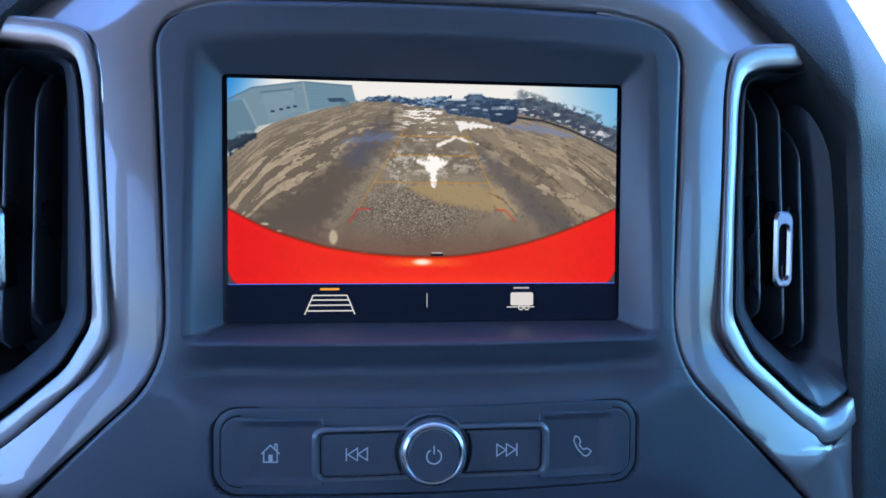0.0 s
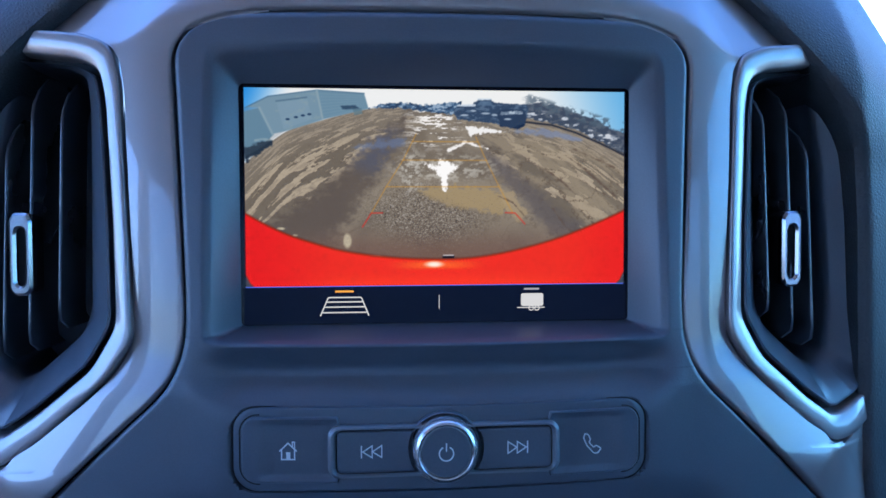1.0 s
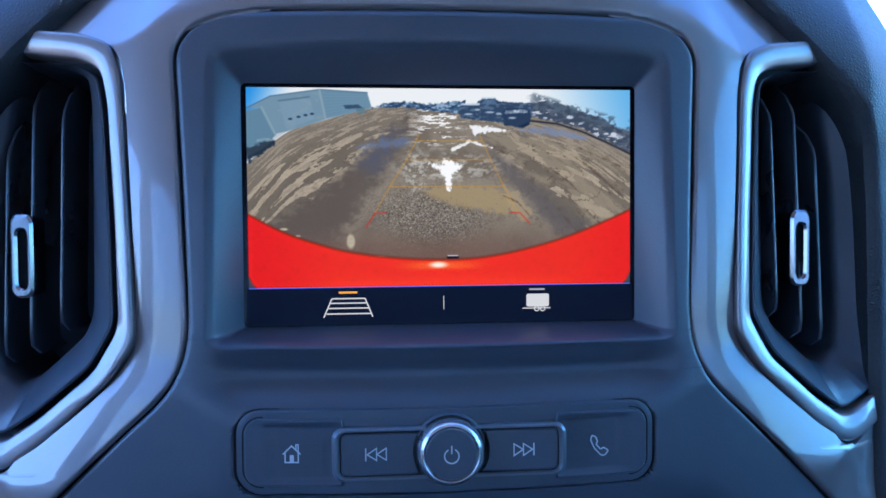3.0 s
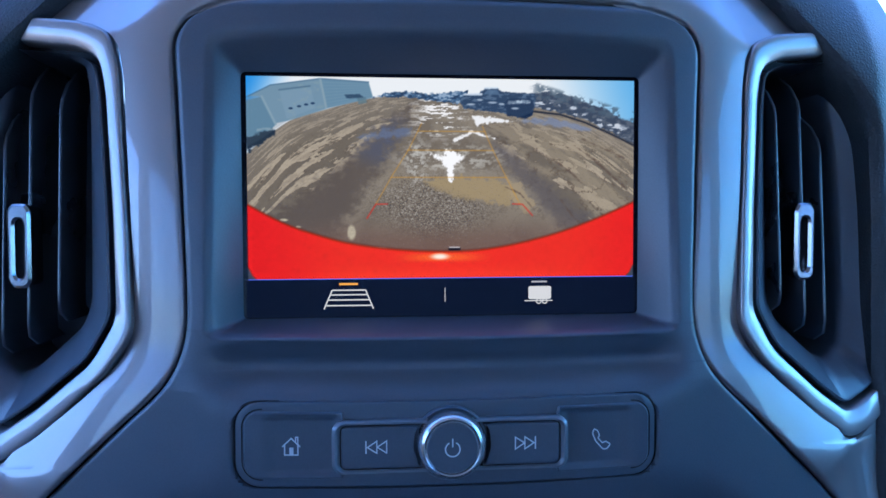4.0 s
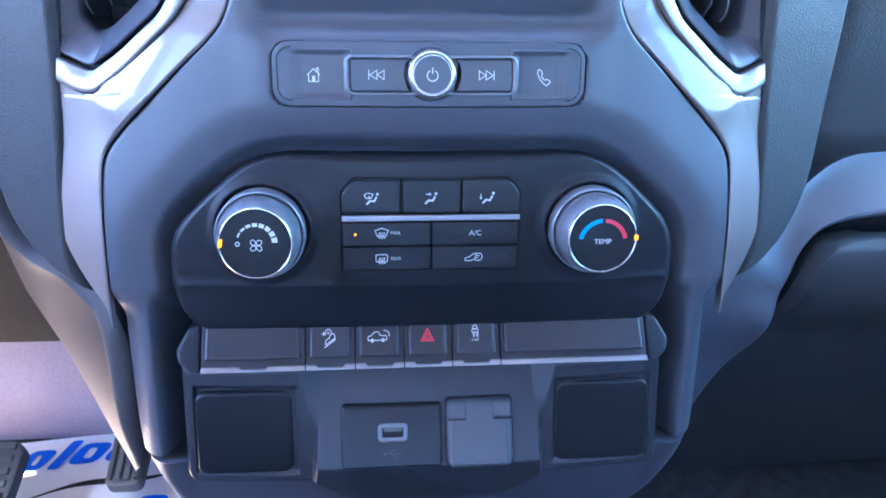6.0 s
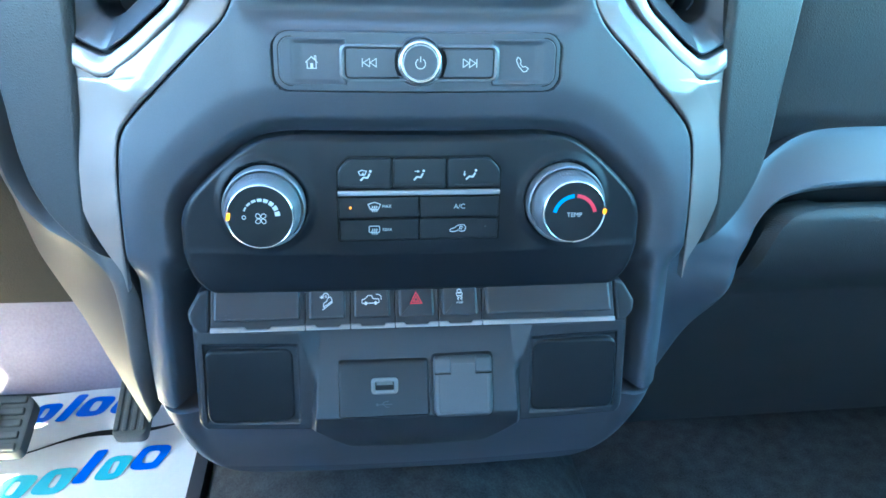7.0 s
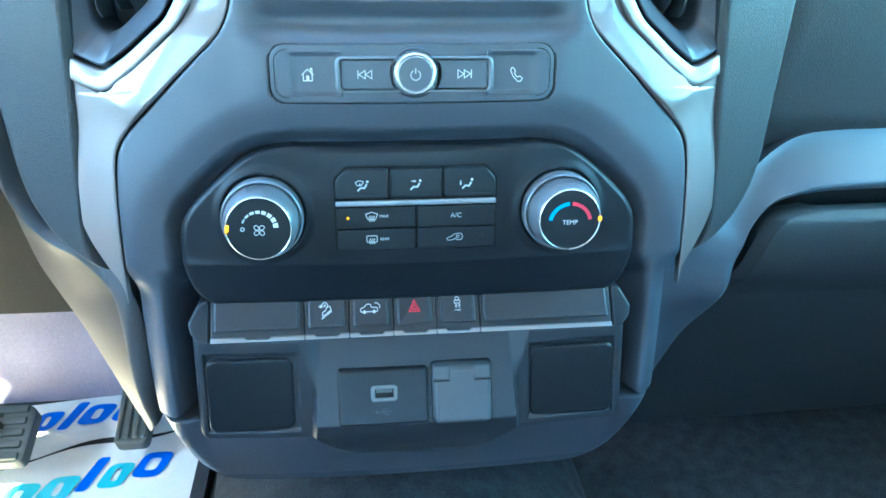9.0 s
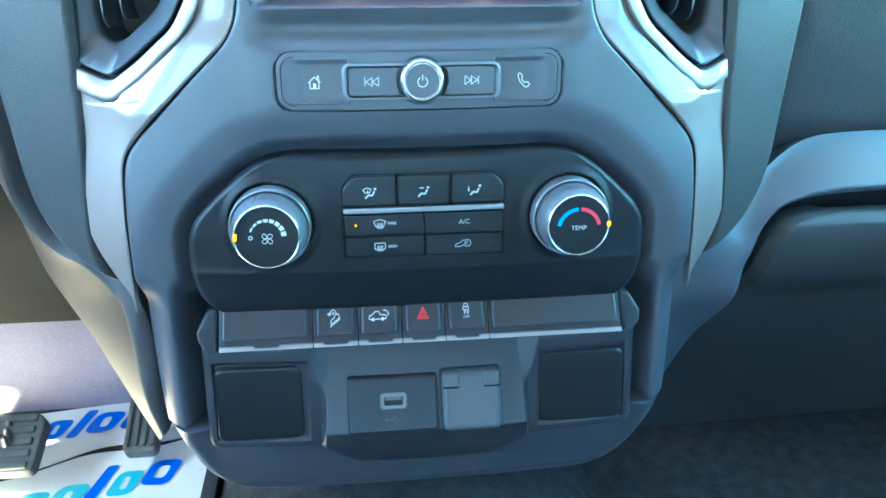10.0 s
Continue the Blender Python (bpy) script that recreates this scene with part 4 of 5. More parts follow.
paint(np.maximum(np.maximum(row, truck), lot) * 0.2, (104, 124, 142))
# guide lines of the display
for line in ([(-27, 88.5), (-21, 99), (-14, 110), (-9, 120)], [(30, 88.5), (24.5, 99), (19, 110), (15, 119)], [(-21, 99), (24.5, 99)], [(-14.5, 109.6), (19.4, 109.6)], [(-10.4, 117), (16, 117)]):
    paint(along(line, 0.42, 0.22) * 0.5, (206, 140, 36))
paint(along([(-30.5, 83), (-27, 88.5), (-22.5, 88.6)], 0.5, 0.25) * 0.7, (214, 44, 32))
paint(along([(35, 84), (31, 88.4), (27, 88.6)], 0.5, 0.25) * 0.7, (214, 44, 32))
# the red tailgate along the lower edge
lip = curve_at([(-76.2, 88.5), (-70, 85), (-60, 80.2), (-50, 76.8), (-40, 74), (-30, 72.2), (-20, 71), (-8, 70.2), (2, 70), (12, 70.4), (24, 72), (36, 74.6), (48, 78), (60, 82.4), (70, 86.6), (76.2, 89.4)])(PX)
gate = step(-0.35, 0.35, lip - PV)
paint(gate, (238, 46, 0))
paint(gate * (1 - step(-78, -34, PX)) * 0.8, (226, 26, 0))
paint(gate * step(48, 78, PX) * 0.7, (230, 30, 0))
paint(gate * (1 - step(60, 66, PV)) * (1 - step(30, 60, np.abs(PX))) * 0.5, (255, 66, 18))
paint((1 - step(0.2, 1.0, np.abs(lip - PV))) * 0.5, (96, 42, 34))
paint(gate * (1 - step(0.4, 2.4, np.abs(PV - 67.6))) * (1 - step(4, 22, np.abs(PX + 1))) * 0.6, (255, 120, 70))
paint(spot(-2, 67.9, 3.2, 1.1, 0.7), (255, 238, 214))
paint(inside(rrect(1.4, 6.2, 70.2, 71.6, 0.3, 2), 0.2), (28, 26, 34))
paint(along([(1.8, 71.5), (5.8, 71.5)], 0.4, 0.2), (214, 206, 204))
for sx in (-1, 1):
    paint(inside([(sx * 77, 59), (sx * 72.6, 59), (sx * 74.6, 61), (sx * 76, 64), (sx * 77, 64)][::sx], 0.4), (64, 70, 84))


def glowing_sheet(name, parent, label):
    """The drawn picture as a sheet of points, each with its own glow."""
    m, n, l, b = nodes("camera_picture")
    ink = n.new("ShaderNodeVertexColor")
    ink.layer_name = "shown"
    b.inputs["Base Color"].default_value = (0.003, 0.003, 0.003, 1)
    b.inputs["Roughness"].default_value = 0.35
    b.inputs["Specular IOR Level"].default_value = 0.006
    b.inputs["Emission Strength"].default_value = SCREEN
    l.new(ink.outputs["Color"], b.inputs["Emission Color"])
    idx = np.arange(NV * NX).reshape(NV, NX)
    faces = np.stack([idx[:-1, :-1], idx[:-1, 1:], idx[1:, 1:], idx[1:, :-1]], -1).reshape(-1, 4)
    ob = part(name, (np.stack([PX, PV, PX * 0 + SW + 0.06], -1).reshape(-1, 3).tolist(), faces.tolist()), m, parent, label, flat=True)
    c = np.clip(SHOWN / 255, 0, 1)
    # drawn colours taken back through the white balance before they glow
    c = np.where(c < 0.04045, c / 12.92, ((c + 0.055) / 1.055) ** 2.4) @ WB_UNDO_MIX.T
    c = np.maximum(c, 0)
    c = np.concatenate([c, np.ones((NV, NX, 1))], -1)
    ob.data.color_attributes.new("shown", "FLOAT_COLOR", "POINT").data.foreach_set("color", c.reshape(-1))
    return ob


glowing_sheet("camera_image", view, "reversing camera picture of a wet yard with a shed")
stroke("picture_edge", [(-76.2, 59.4), (76.2, 59.4)], 0.35, lit("picture_rule", (0.1, 0.16, 0.8)))
UI = lit("picture_ui", (0.68, 0.68, 0.64))
for a, b in (((-44.2, 55), (-47.4, 47.6)), ((-31.2, 55), (-28.2, 47.6)), ((-44.2, 55), (-31.2, 55)), ((-44.8, 53.2), (-30.6, 53.2)), ((-45.6, 51.2), (-29.8, 51.2)), ((-46.4, 49), (-29, 49))):
    stroke("grid_mark", [a, b], 0.5, UI)
stroke("active_bar", [(-41.5, 57.4), (-34.2, 57.4)], 0.8, lit("picture_amber", (0.85, 0.4, 0.02)))
stroke("divider", [(0, 50), (0, 55.6)], 0.25, UI)
stroke("idle_bar", [(34.6, 57.6), (40.9, 57.6)], 0.7, lit("picture_idle", (0.4, 0.4, 0.42)))
picture("trailer_mark", rrect(33.4, 42.6, 50.6, 55.8, 0.7, 3), UI)
stroke("trailer_bar", [(31.8, 50), (43.2, 50)], 0.4, UI)
for x in (37.6, 40):
    stroke("trailer_wheel", circle(x, 49.8, 0.95, 14), 0.4, UI, True)

# ---- radio keys ----
ICON = 0.14


def icon(parent, strokes, w, material=None, fills=(), over=None):
    """The print on a key: lines of (points, width, closed) and filled outlines, in one mesh."""
    shapes = [ribbon(p, wd, w, ICON, cl, over) for p, wd, cl in strokes]
    shapes += [plate(o, w, w + ICON, 0.03, over, steps=1) for o in fills]
    return part("icon", joined(*shapes), material or INK, parent, "white printed symbol" if material is None else "", flat=True)


radio = thing("radio_control_panel", 0, 0, 0, "dark oblong radio key panel with a silver-rimmed volume knob", "control panel")
flatbow = lambda x, v: -0.0009 * x * x
hollow = lambda x, v: -0.0009 * x * x - 1.3
part("plate", bowed(-78.8, 78.8, -14.6, 16.6, 8.9, 0.2, 0.5, flatbow, 100), PLASTIC, radio, "dark key surround")
part("seam", frame_ring(rrect(-76.4, 76.4, -12.2, 14.2, 7, 8), rrect(-75.9, 75.9, -11.7, 13.7, 6.5, 8), -0.5, 0.3, 0.05, flatbow), GAP, radio, "fine dark seam")
part("groove", frame_ring(rrect(-79.2, 79.2, -15.0, 17.0, 9.3, 8), rrect(-78.5, 78.5, -14.3, 16.3, 8.5, 8), -4, -0.1, 0.1, flatbow), GAP, radio, "dark groove round the keys")
for sign, name in ((-1, "home_button"), (1, "phone_button")):
    put = (lambda sh: sh) if sign > 0 else mirrored
    key = part(name, put(bowed(39.2, 75.4, -11.2, 13.2, 5.5, 1.7, 0.6, lambda x, v: flatbow(x, v) - 1.3 * step(-11, -8, v) * (1 - step(10, 13, v)) * step(39, 44, x) * (1 - step(62.5, 70, x)), 70, inner=0.12)), PLASTIC, radio, "dark key with a shallow finger hollow")
    if sign < 0:
        icon(key, [([(-61.4, 0.4), (-58.2, 3.5), (-55.0, 0.4)], 0.45, False), ([(-60.6, 1.0), (-60.6, -2.6), (-55.8, -2.6), (-55.8, 1.0)], 0.45, False), ([(-56.6, 2.2), (-56.6, 3.9), (-55.8, 3.9), (-55.8, 1.2)], 0.4, False)], 1.72, None, [rrect(-58.9, -57.4, -2.5, 0.1, 0.1, 2)], hollow)
    else:
        hs = rounded([(53.8, 3.9), (55.2, 3.3), (56.0, 1.4), (55.3, 0.5), (57.2, -1.6), (58.3, -0.9), (60.3, -2.2), (58.9, -3.9), (57.4, -3.9), (54.6, -0.9), (53.2, 2.2)], 0.5)
        icon(key, [(hs, 0.45, True)], 1.72, None, (), hollow)
bar = part("key_bar", frame_ring(rrect(-43.4, 42.8, -8.8, 10.4, 4.2, 8), rrect(-40.5, 39.9, -7.3, 8.9, 2.6, 8), 0, 3.3, 1.1), BARRIM, radio, "satin blue-grey bar round the skip keys")
part("bar_floor", plate(rrect(-40.9, 40.3, -7.6, 9.2, 2.6, 8), -1, 2.1, 0.2), GAP, radio, "dark floor below the skip keys")
for sign, name in ((-1, "previous_button"), (1, "next_button")):
    x0, x1 = (-40.1, -13.4) if sign < 0 else (13.0, 39.5)
    o = [(sign * abs(x0 if sign < 0 else x1), v) for v in (-6.9, 8.5)]
    edge = [(sign * math.sqrt(max(0.0, 13.4**2 - (v - 1.4) ** 2)), v) for v in np.linspace(8.5, -6.9, 8)]
    o = o + [(x, float(v)) for x, v in edge]
    o = o if area(o) > 0 else o[::-1]
    key = part(name, plate(rounded(o, 2.2, 5), 0, 3.0, 0.7), PLASTIC, radio, "dark skip key")
    c = sign * 27 - 0.4
    s = sign
    icon(key, [([(c - s * 3.6, 3.2), (c - s * 0.2, 1.0), (c - s * 3.6, -1.2)], 0.42, True), ([(c - s * 0.1, 3.2), (c + s * 3.3, 1.0), (c - s * 0.1, -1.2)], 0.42, True), ([(c + s * 3.8, 3.3), (c + s * 3.8, -1.3)], 0.45, False)], 3.0)
knob = part("volume_knob", lathe(-0.5, 1.4, [(12.4, -1), (12.4, 3.4), (12.2, 5.4), (11.6, 7.0), (10.8, 8.0), (10.2, 8.3), (9.7, 8.1), (9.4, 7.4), (0.5, 7.3)], 144, depth=-0.35, toothed=(1, 2, 3)), BRIGHT, radio, "satin silver knob rim")
part("knob_cap", lathe(-0.5, 1.4, [(9.2, 7), (9.2, 7.9), (8.8, 8.3), (0.5, 8.3)], 64), PLASTIC, knob, "dark knob cap")
part("icon", joined(ribbon(circle(-0.5, 1.0, 2.6, 28, 118, 422), 0.45, 8.32, ICON), ribbon([(-0.5, 1.8), (-0.5, 4.8)], 0.45, 8.32, ICON)), INK, knob, "white power symbol", flat=True)
part("knob_collar", lathe(-0.5, 1.4, [(13.6, -1), (13.6, 2.0), (13.2, 2.5), (12.8, 2.3), (12.6, 0)], 64), PLASTIC, radio, "dark collar")

# ---- climate panel ----
climate = thing("climate_control_panel", 0, -80, 0, "dark climate panel with two rotary knobs and seven keys", "control panel")


def climate_height(x, v):
    ax = np.abs(x)
    h = -0.0006 * x * x - 1.6
    far = np.hypot(np.maximum(ax - 44, 0), np.maximum(np.abs(v + 74) - 22, 0))
    h = h + 0.8 * (1 - step(4, 15, far))
    for cx in (-87.4, 85.7):
        r = np.hypot(x - cx, v + 78.5)
        h = h + 1.6 * (1 - step(24.5, 30, r)) - 2.5 * (1 - step(23.2, 24.4, r))
    h = h - np.clip(-109 - v, 0, 30) * 0.36 + 0.0005 * x * x * step(-104, -136, v)
    d = np.minimum(CLIMATE(v) - ax, np.minimum(-39 - v, v + 137.5) + 0.0)
    return h - 3.5 * np.clip(1 - d / 4, 0, 1) ** 2


part("body", sheet(np.unique(np.concatenate([np.arange(-137.5, -39, 1.0), np.arange(-44, -38.9, 0.4), np.arange(-137.5, -132, 0.4)])), lambda v: -CLIMATE(v), CLIMATE, 260, climate_height, 16), PANEL, climate, "dark panel with an overhanging lower edge", sharp=60)
part("key_well", plate(rounded([(-47.2, -100.2), (47.2, -100.2), (47.2, -57.4), (40.4, -50.2), (-40.4, -50.2), (-47.2, -57.4)], 1.6), -6, -0.6, 0.2), GAP, climate, "dark gap round the keys")


def seat_mark(cx, cv, arrow):
    body = [(cx - 3.0, cv - 2.8), (cx - 1.2, cv - 0.9), (cx + 0.9, cv - 1.2), (cx + 2.2, cv + 1.2)]
    strokes = [(body, 0.95, False)]
    fills = [circle(cx + 2.6, cv + 2.5, 0.75, 14)]
    if arrow == "face":
        strokes.append(([(cx - 2.6, cv + 2.3), (cx - 0.6, cv + 2.3)], 0.5, False))
        fills.append([(cx - 1.0, cv + 1.5), (cx + 0.5, cv + 2.3), (cx - 1.0, cv + 3.1)])
    elif arrow == "feet":
        strokes.append(([(cx - 3.9, cv + 2.2), (cx - 3.9, cv + 0.2)], 0.5, False))
        fills.append([(cx - 4.7, cv + 0.5), (cx - 3.9, cv - 0.9), (cx - 3.1, cv + 0.5)])
    else:
        strokes.append(([(cx - 4.2, cv + 2.2), (cx - 2.2, cv + 3.2), (cx + 0.4, cv + 2.6), (cx - 0.6, cv + 0.4), (cx - 3.2, cv + 0.4)], 0.45, True))
        fills.append([(cx - 2.3, cv + 0.4), (cx - 1.6, cv + 2.0), (cx - 0.9, cv + 0.4)])
    return strokes, fills


KW = 1.3
for i, (o, arrow) in enumerate((([(-46, -69), (-15.8, -69), (-15.8, -51.2), (-39.8, -51.2), (-46, -57.8)], "screen"), ([(-15.2, -69), (15, -69), (15, -51.2), (-15.2, -51.2)], "face"), ([(15.6, -69), (46, -69), (46, -57.8), (39.8, -51.2), (15.6, -51.2)], "feet"))):
    key = part("mode_button", plate(rounded(o, 2.6, 5), -3, KW, 1.2, steps=4), KEYTOP, climate, "dark airflow key")
    part("key_rib", ribbon([(o[0][0] + 4.0, -66.9), (o[1][0] - 4.0, -66.9)], 0.7, KW - 0.05, 0.3), KEYTOP, key, flat=True)
    s, f = seat_mark((-30.4, -0.4, 29.4)[i], -61, arrow)
    icon(key, s, KW, None, f)
part("silver_strip", plate(rrect(-46.4, 46.4, -72.9, -69.7, 0.8, 4), -3, 1.9, 0.7, steps=3), SATIN, climate, "satin silver divider strip")


def wavy(cx, cv, h):
    return [(cx + 0.35 * math.sin(j * 1.6), cv - h * j / 6) for j in range(7)]


def heat_marks(cx, cv):
    return [(wavy(cx + d, cv, 3.4), 0.5, False) for d in (-1.2, 0, 1.2)]


climate_keys = {}
for name, x0, x1, v0, v1 in (("front_defrost_button", -46.2, -0.6, -86, -73.6), ("ac_button", 0.2, 46, -86, -73.6), ("rear_defrost_button", -46, -0.6, -99.2, -86.7), ("recirculation_button", 0.2, 45.8, -99.2, -86.7)):
    climate_keys[name] = part(name, plate(rrect(x0, x1, v0, v1, 1.2, 4), -3, KW, 0.6, steps=3), KEYTOP, climate, "dark climate key")
    a, b = ((x0 + 0.8, x0 + 29) if x0 < 0 else (x1 - 29, x1 - 0.8))
    if v0 < -90:
        part("key_rib", ribbon([(a, v1 - 0.7), (b, v1 - 0.7)], 0.8, KW - 0.1, 0.3), KEYTOP, climate_keys[name], flat=True)
fd = [(-29.4, -77.6), (-25.9, -76.4), (-22.4, -77.6), (-23.8, -80.8), (-28.0, -80.8)]
icon(climate_keys["front_defrost_button"], [(fd, 0.45, True)] + heat_marks(-25.9, -78.6), KW)
part("lettering", text_shape("MAX", 2.5, -18.8, -79.0, KW + 0.1, 0.06), INK, climate_keys["front_defrost_button"], "white letters MAX", flat=True)
part("status_lamp", lathe(-39.4, -79.6, [(0.75, KW - 0.3), (0.75, KW + 0.15), (0.2, KW + 0.3)], 16), AMBER, climate_keys["front_defrost_button"], "lit amber lamp")
part("lettering", text_shape("A/C", 4.0, 23.0, -79.6, KW + 0.1, 0.06), INK, climate_keys["ac_button"], "white letters A/C", flat=True)
icon(climate_keys["rear_defrost_button"], [(rrect(-29.0, -23.0, -94.4, -90.6, 0.7, 3), 0.45, True)] + heat_marks(-26, -92.2), KW)
part("lettering", text_shape("REAR", 2.3, -18.6, -92.8, KW + 0.1, 0.06), INK, climate_keys["rear_defrost_button"], "white letters REAR", flat=True)
car = rounded([(17.8, -94.6), (17.8, -93.2), (20.4, -92.4), (22.2, -90.8), (26, -90.6), (27, -92.2), (26.2, -94.4), (23.8, -94.6), (22.6, -93.6), (21, -94.6)], 0.5)
icon(climate_keys["recirculation_button"], [(car, 0.42, True), ([(25.4, -92.2), (23.6, -91.6), (23.2, -93), (24.8, -93.2)], 0.42, False)], KW)
part("lamp_dot", lathe(38.5, -91.8, [(0.5, KW - 0.2), (0.5, KW + 0.1), (0.2, KW + 0.15)], 12), DIMINK, climate_keys["recirculation_button"])


def climate_knob(cx, name):
    c = -78.8
    k = part(name, lathe(cx, c, [(20.6, -6), (20.6, 4), (20.9, 5), (20.7, 9), (19.9, 13.5), (18.6, 17.4), (18.0, 18.4), (0.5, 18.4)], 144, depth=-0.16, toothed=(3, 4)), KNOBSIDE, climate, "satin grey rotary knob")
    part("knob_collar", lathe(cx, c, [(23.0, -6), (23.0, 2.6), (22.7, 3.8), (22.2, 4.3), (21.6, 4.2), (21.4, 3.4), (21.4, -4)], 96), KNOBSIDE, k, "satin grey collar")
    part("knob_ring", lathe(cx, c, [(18.0, 17.8), (18.1, 19.2), (17.8, 20.0), (17.4, 20.3), (17.1, 20.1), (17.0, 19), (17.0, 17.8)], 96), BRIGHT, k, "bright chrome ring")
    part("knob_face", lathe(cx, c, [(17.1, 18), (17.1, 19.9), (0.5, 19.9)], 64), KEYTOP, k, "black knob face")
    for j in range(9):
        a = radians(68 + 5.0 * j)
        e, n = Vector((math.cos(a), math.sin(a))), Vector((-math.sin(a), math.cos(a)))
        foot, tip = [(20.3, 7.6), (21.2, 8.0)], [(19.2, 14.4), (20.0, 14.0)]
        vs = [(cx + e.x * r + n.x * t, c + e.y * r + n.y * t, w) for t in (-0.45, 0.45) for r, w in foot + tip]
        part("grip_rib", (vs, [(0, 1, 3, 2), (4, 6, 7, 5), (1, 5, 7, 3), (0, 4, 5, 1), (2, 3, 7, 6)]), KNOBSIDE, k, flat=True)
    return k


FW = 19.92
fan = climate_knob(-87.4, "fan_knob")
segs = []
for j in range(8):
    a0 = 160 - j * 20.5
    wd = 0.9 + 0.26 * j
    segs.append(ribbon(circle(-87.2, -78.4, 9.1, 5, a0, a0 - 15.5), wd, FW, ICON))
segs.append(ribbon(circle(-96.0, -78.8, 0.95, 14), 0.5, FW, ICON, True))
part("fan_scale", joined(*segs), INK, fan, "white growing speed scale", flat=True)
leaf = []
for j in range(4):
    a = radians(45 + 90 * j)
    ca, sa = math.cos(a), math.sin(a)
    pts = rounded([(0.5, 0.0), (1.4, -1.3), (3.6, -1.2), (3.9, 0.4), (2.4, 1.5), (1.0, 0.8)], 0.8, 3)
    leaf.append(ribbon([(-87.1 + 0.9 * (x * ca - y * sa), -79.6 + 0.9 * (x * sa + y * ca)) for x, y in pts], 0.38, FW, ICON, True))
part("icon", joined(*leaf), INK, fan, "white fan symbol", flat=True)
part("pointer", plate(rounded([(-105.6, -80.4), (-103.6, -80.2), (-103.0, -76.2), (-104.8, -76.4)], 0.6), 17, 20.9, 0.4), AMBER, fan, "lit amber pointer")
temp = climate_knob(85.7, "temperature_knob")
part("cold_arc", ribbon(circle(85.9, -81.2, 11.8, 20, 168, 94), 2.1, FW, ICON), BLUEARC, temp, "blue arc", flat=True)
part("warm_arc", ribbon(circle(85.9, -81.2, 11.8, 20, 86, 12), 2.1, FW, ICON), REDARC, temp, "red arc", flat=True)
part("lettering", text_shape("TEMP", 3.7, 85.8, -80.4, FW + 0.07, 0.06), INK, temp, "white letters TEMP", flat=True)
part("pointer", plate(rounded([(102.0, -79.8), (104.0, -79.9), (104.2, -77.2), (102.2, -77.0)], 0.6), 17, 20.9, 0.4), AMBER, temp, "lit amber pointer")

# ---- switch row ----
bank = thing("switch_bank", 0, -145, -12, "row of dark rocker switches with a silver lower edge", "switch panel")
slope = lambda x, v: -15.5 + 0.5 * (-132 - v) 
part("back", plate(rrect(-125, 124, -158, -130, 2, 3), -12, -2, 0.4, slope), GAP, bank, "dark gap behind the switches")
for s in (-1, 1):
    o = [(s * x, v) for x, v in ((124.6, -133), (131, -135), (137.5, -146), (136, -152), (130, -157), (124.6, -157))]
    o = o if area(o) > 0 else o[::-1]
    part("end_cap", plate(rounded(o, 1.5, 3), -12, 0.6, 1.6, lambda x, v: slope(x, v) - 0.1 * max(0, abs(x) - 128)), PANEL, bank, "dark shaped end cap")


wedge = lambda x, v: slope(x, v) - 0.6 + 0.18 * (-131 - v)


def switch(x0, x1, name, label, notch=True):
    key = part(name, plate(rrect(x0 + 0.35, x1 - 0.35, -157, -131.5, 0.8, 3), -6, 0.0, 0.5, slope), HOUSING, bank, label)
    part("raised_pad", plate(rrect(x0 + 2.4, x1 - 3.0, -149.8, -129.0, 1.4, 5), -2, 1.6, 1.6, wedge, steps=3), HOUSING, key)
    m = (x0 + x1) / 2 if x1 - x0 < 60 else x0 + 34
    hw = min(8.0, (x1 - x0) * 0.3)
    o = [(x0 + 0.3, -156.4), (x1 - 0.3, -156.4), (x1 - 0.3, -154.0)]
    o += [(m + hw, -154.0), (m + hw - 1.4, -155.3), (m - hw + 1.4, -155.3), (m - hw, -154.0)] if notch else []
    o += [(x0 + 0.3, -154.0)]
    part("silver_edge", plate(rounded(o, 0.4, 3), -4, 1.3, 0.35, slope, steps=2), SATIN, key, "satin silver lower edge")
    return key


switch(-124, -68, "blank_switch", "wide blank switch cover")
hill = switch(-68, -41, "hill_descent_switch", "dark hill descent switch")
bed = switch(-41, -14, "cargo_lamp_switch", "dark cargo switch")
haz = switch(-14, 12.6, "hazard_switch", "dark hazard switch with red triangle")
slip = switch(12.6, 39.6, "traction_switch", "dark traction switch")
switch(39.6, 124, "blank_switch", "wide blank switch cover", notch=False)
iw = 1.5
icon(hill, [([(-57.62, -144.82), (-51.55, -140.95)], 0.5, False), (rounded([(-57.07, -143.53), (-56.89, -141.32), (-55.23, -140.58), (-54.50, -138.93), (-52.66, -138.19), (-51.74, -140.40)], 0.4), 0.45, True), ([(-59.28, -138.38), (-58.18, -138.38)], 0.45, False), (circle(-55.60, -138.01, 1.7, 12, 215, -25), 0.45, False), (circle(-55.60, -138.01, 0.5, 8), 0.35, True)], iw, None, [[(-58.36, -139.48), (-57.07, -138.38), (-58.36, -137.27)]], wedge)
icon(bed, [(rounded([(-33.90, -142.08), (-33.90, -140.18), (-32.00, -139.71), (-30.29, -138.09), (-28.00, -138.09), (-27.44, -139.71), (-23.64, -139.99), (-23.64, -141.89)], 0.5), 0.45, True), ([(-25.35, -137.52), (-23.45, -137.71), (-22.30, -138.85), (-22.30, -140.37)], 0.42, False)], iw, None, [circle(-31.62, -142.08, 0.95, 10), circle(-25.73, -141.99, 0.95, 10)], wedge)
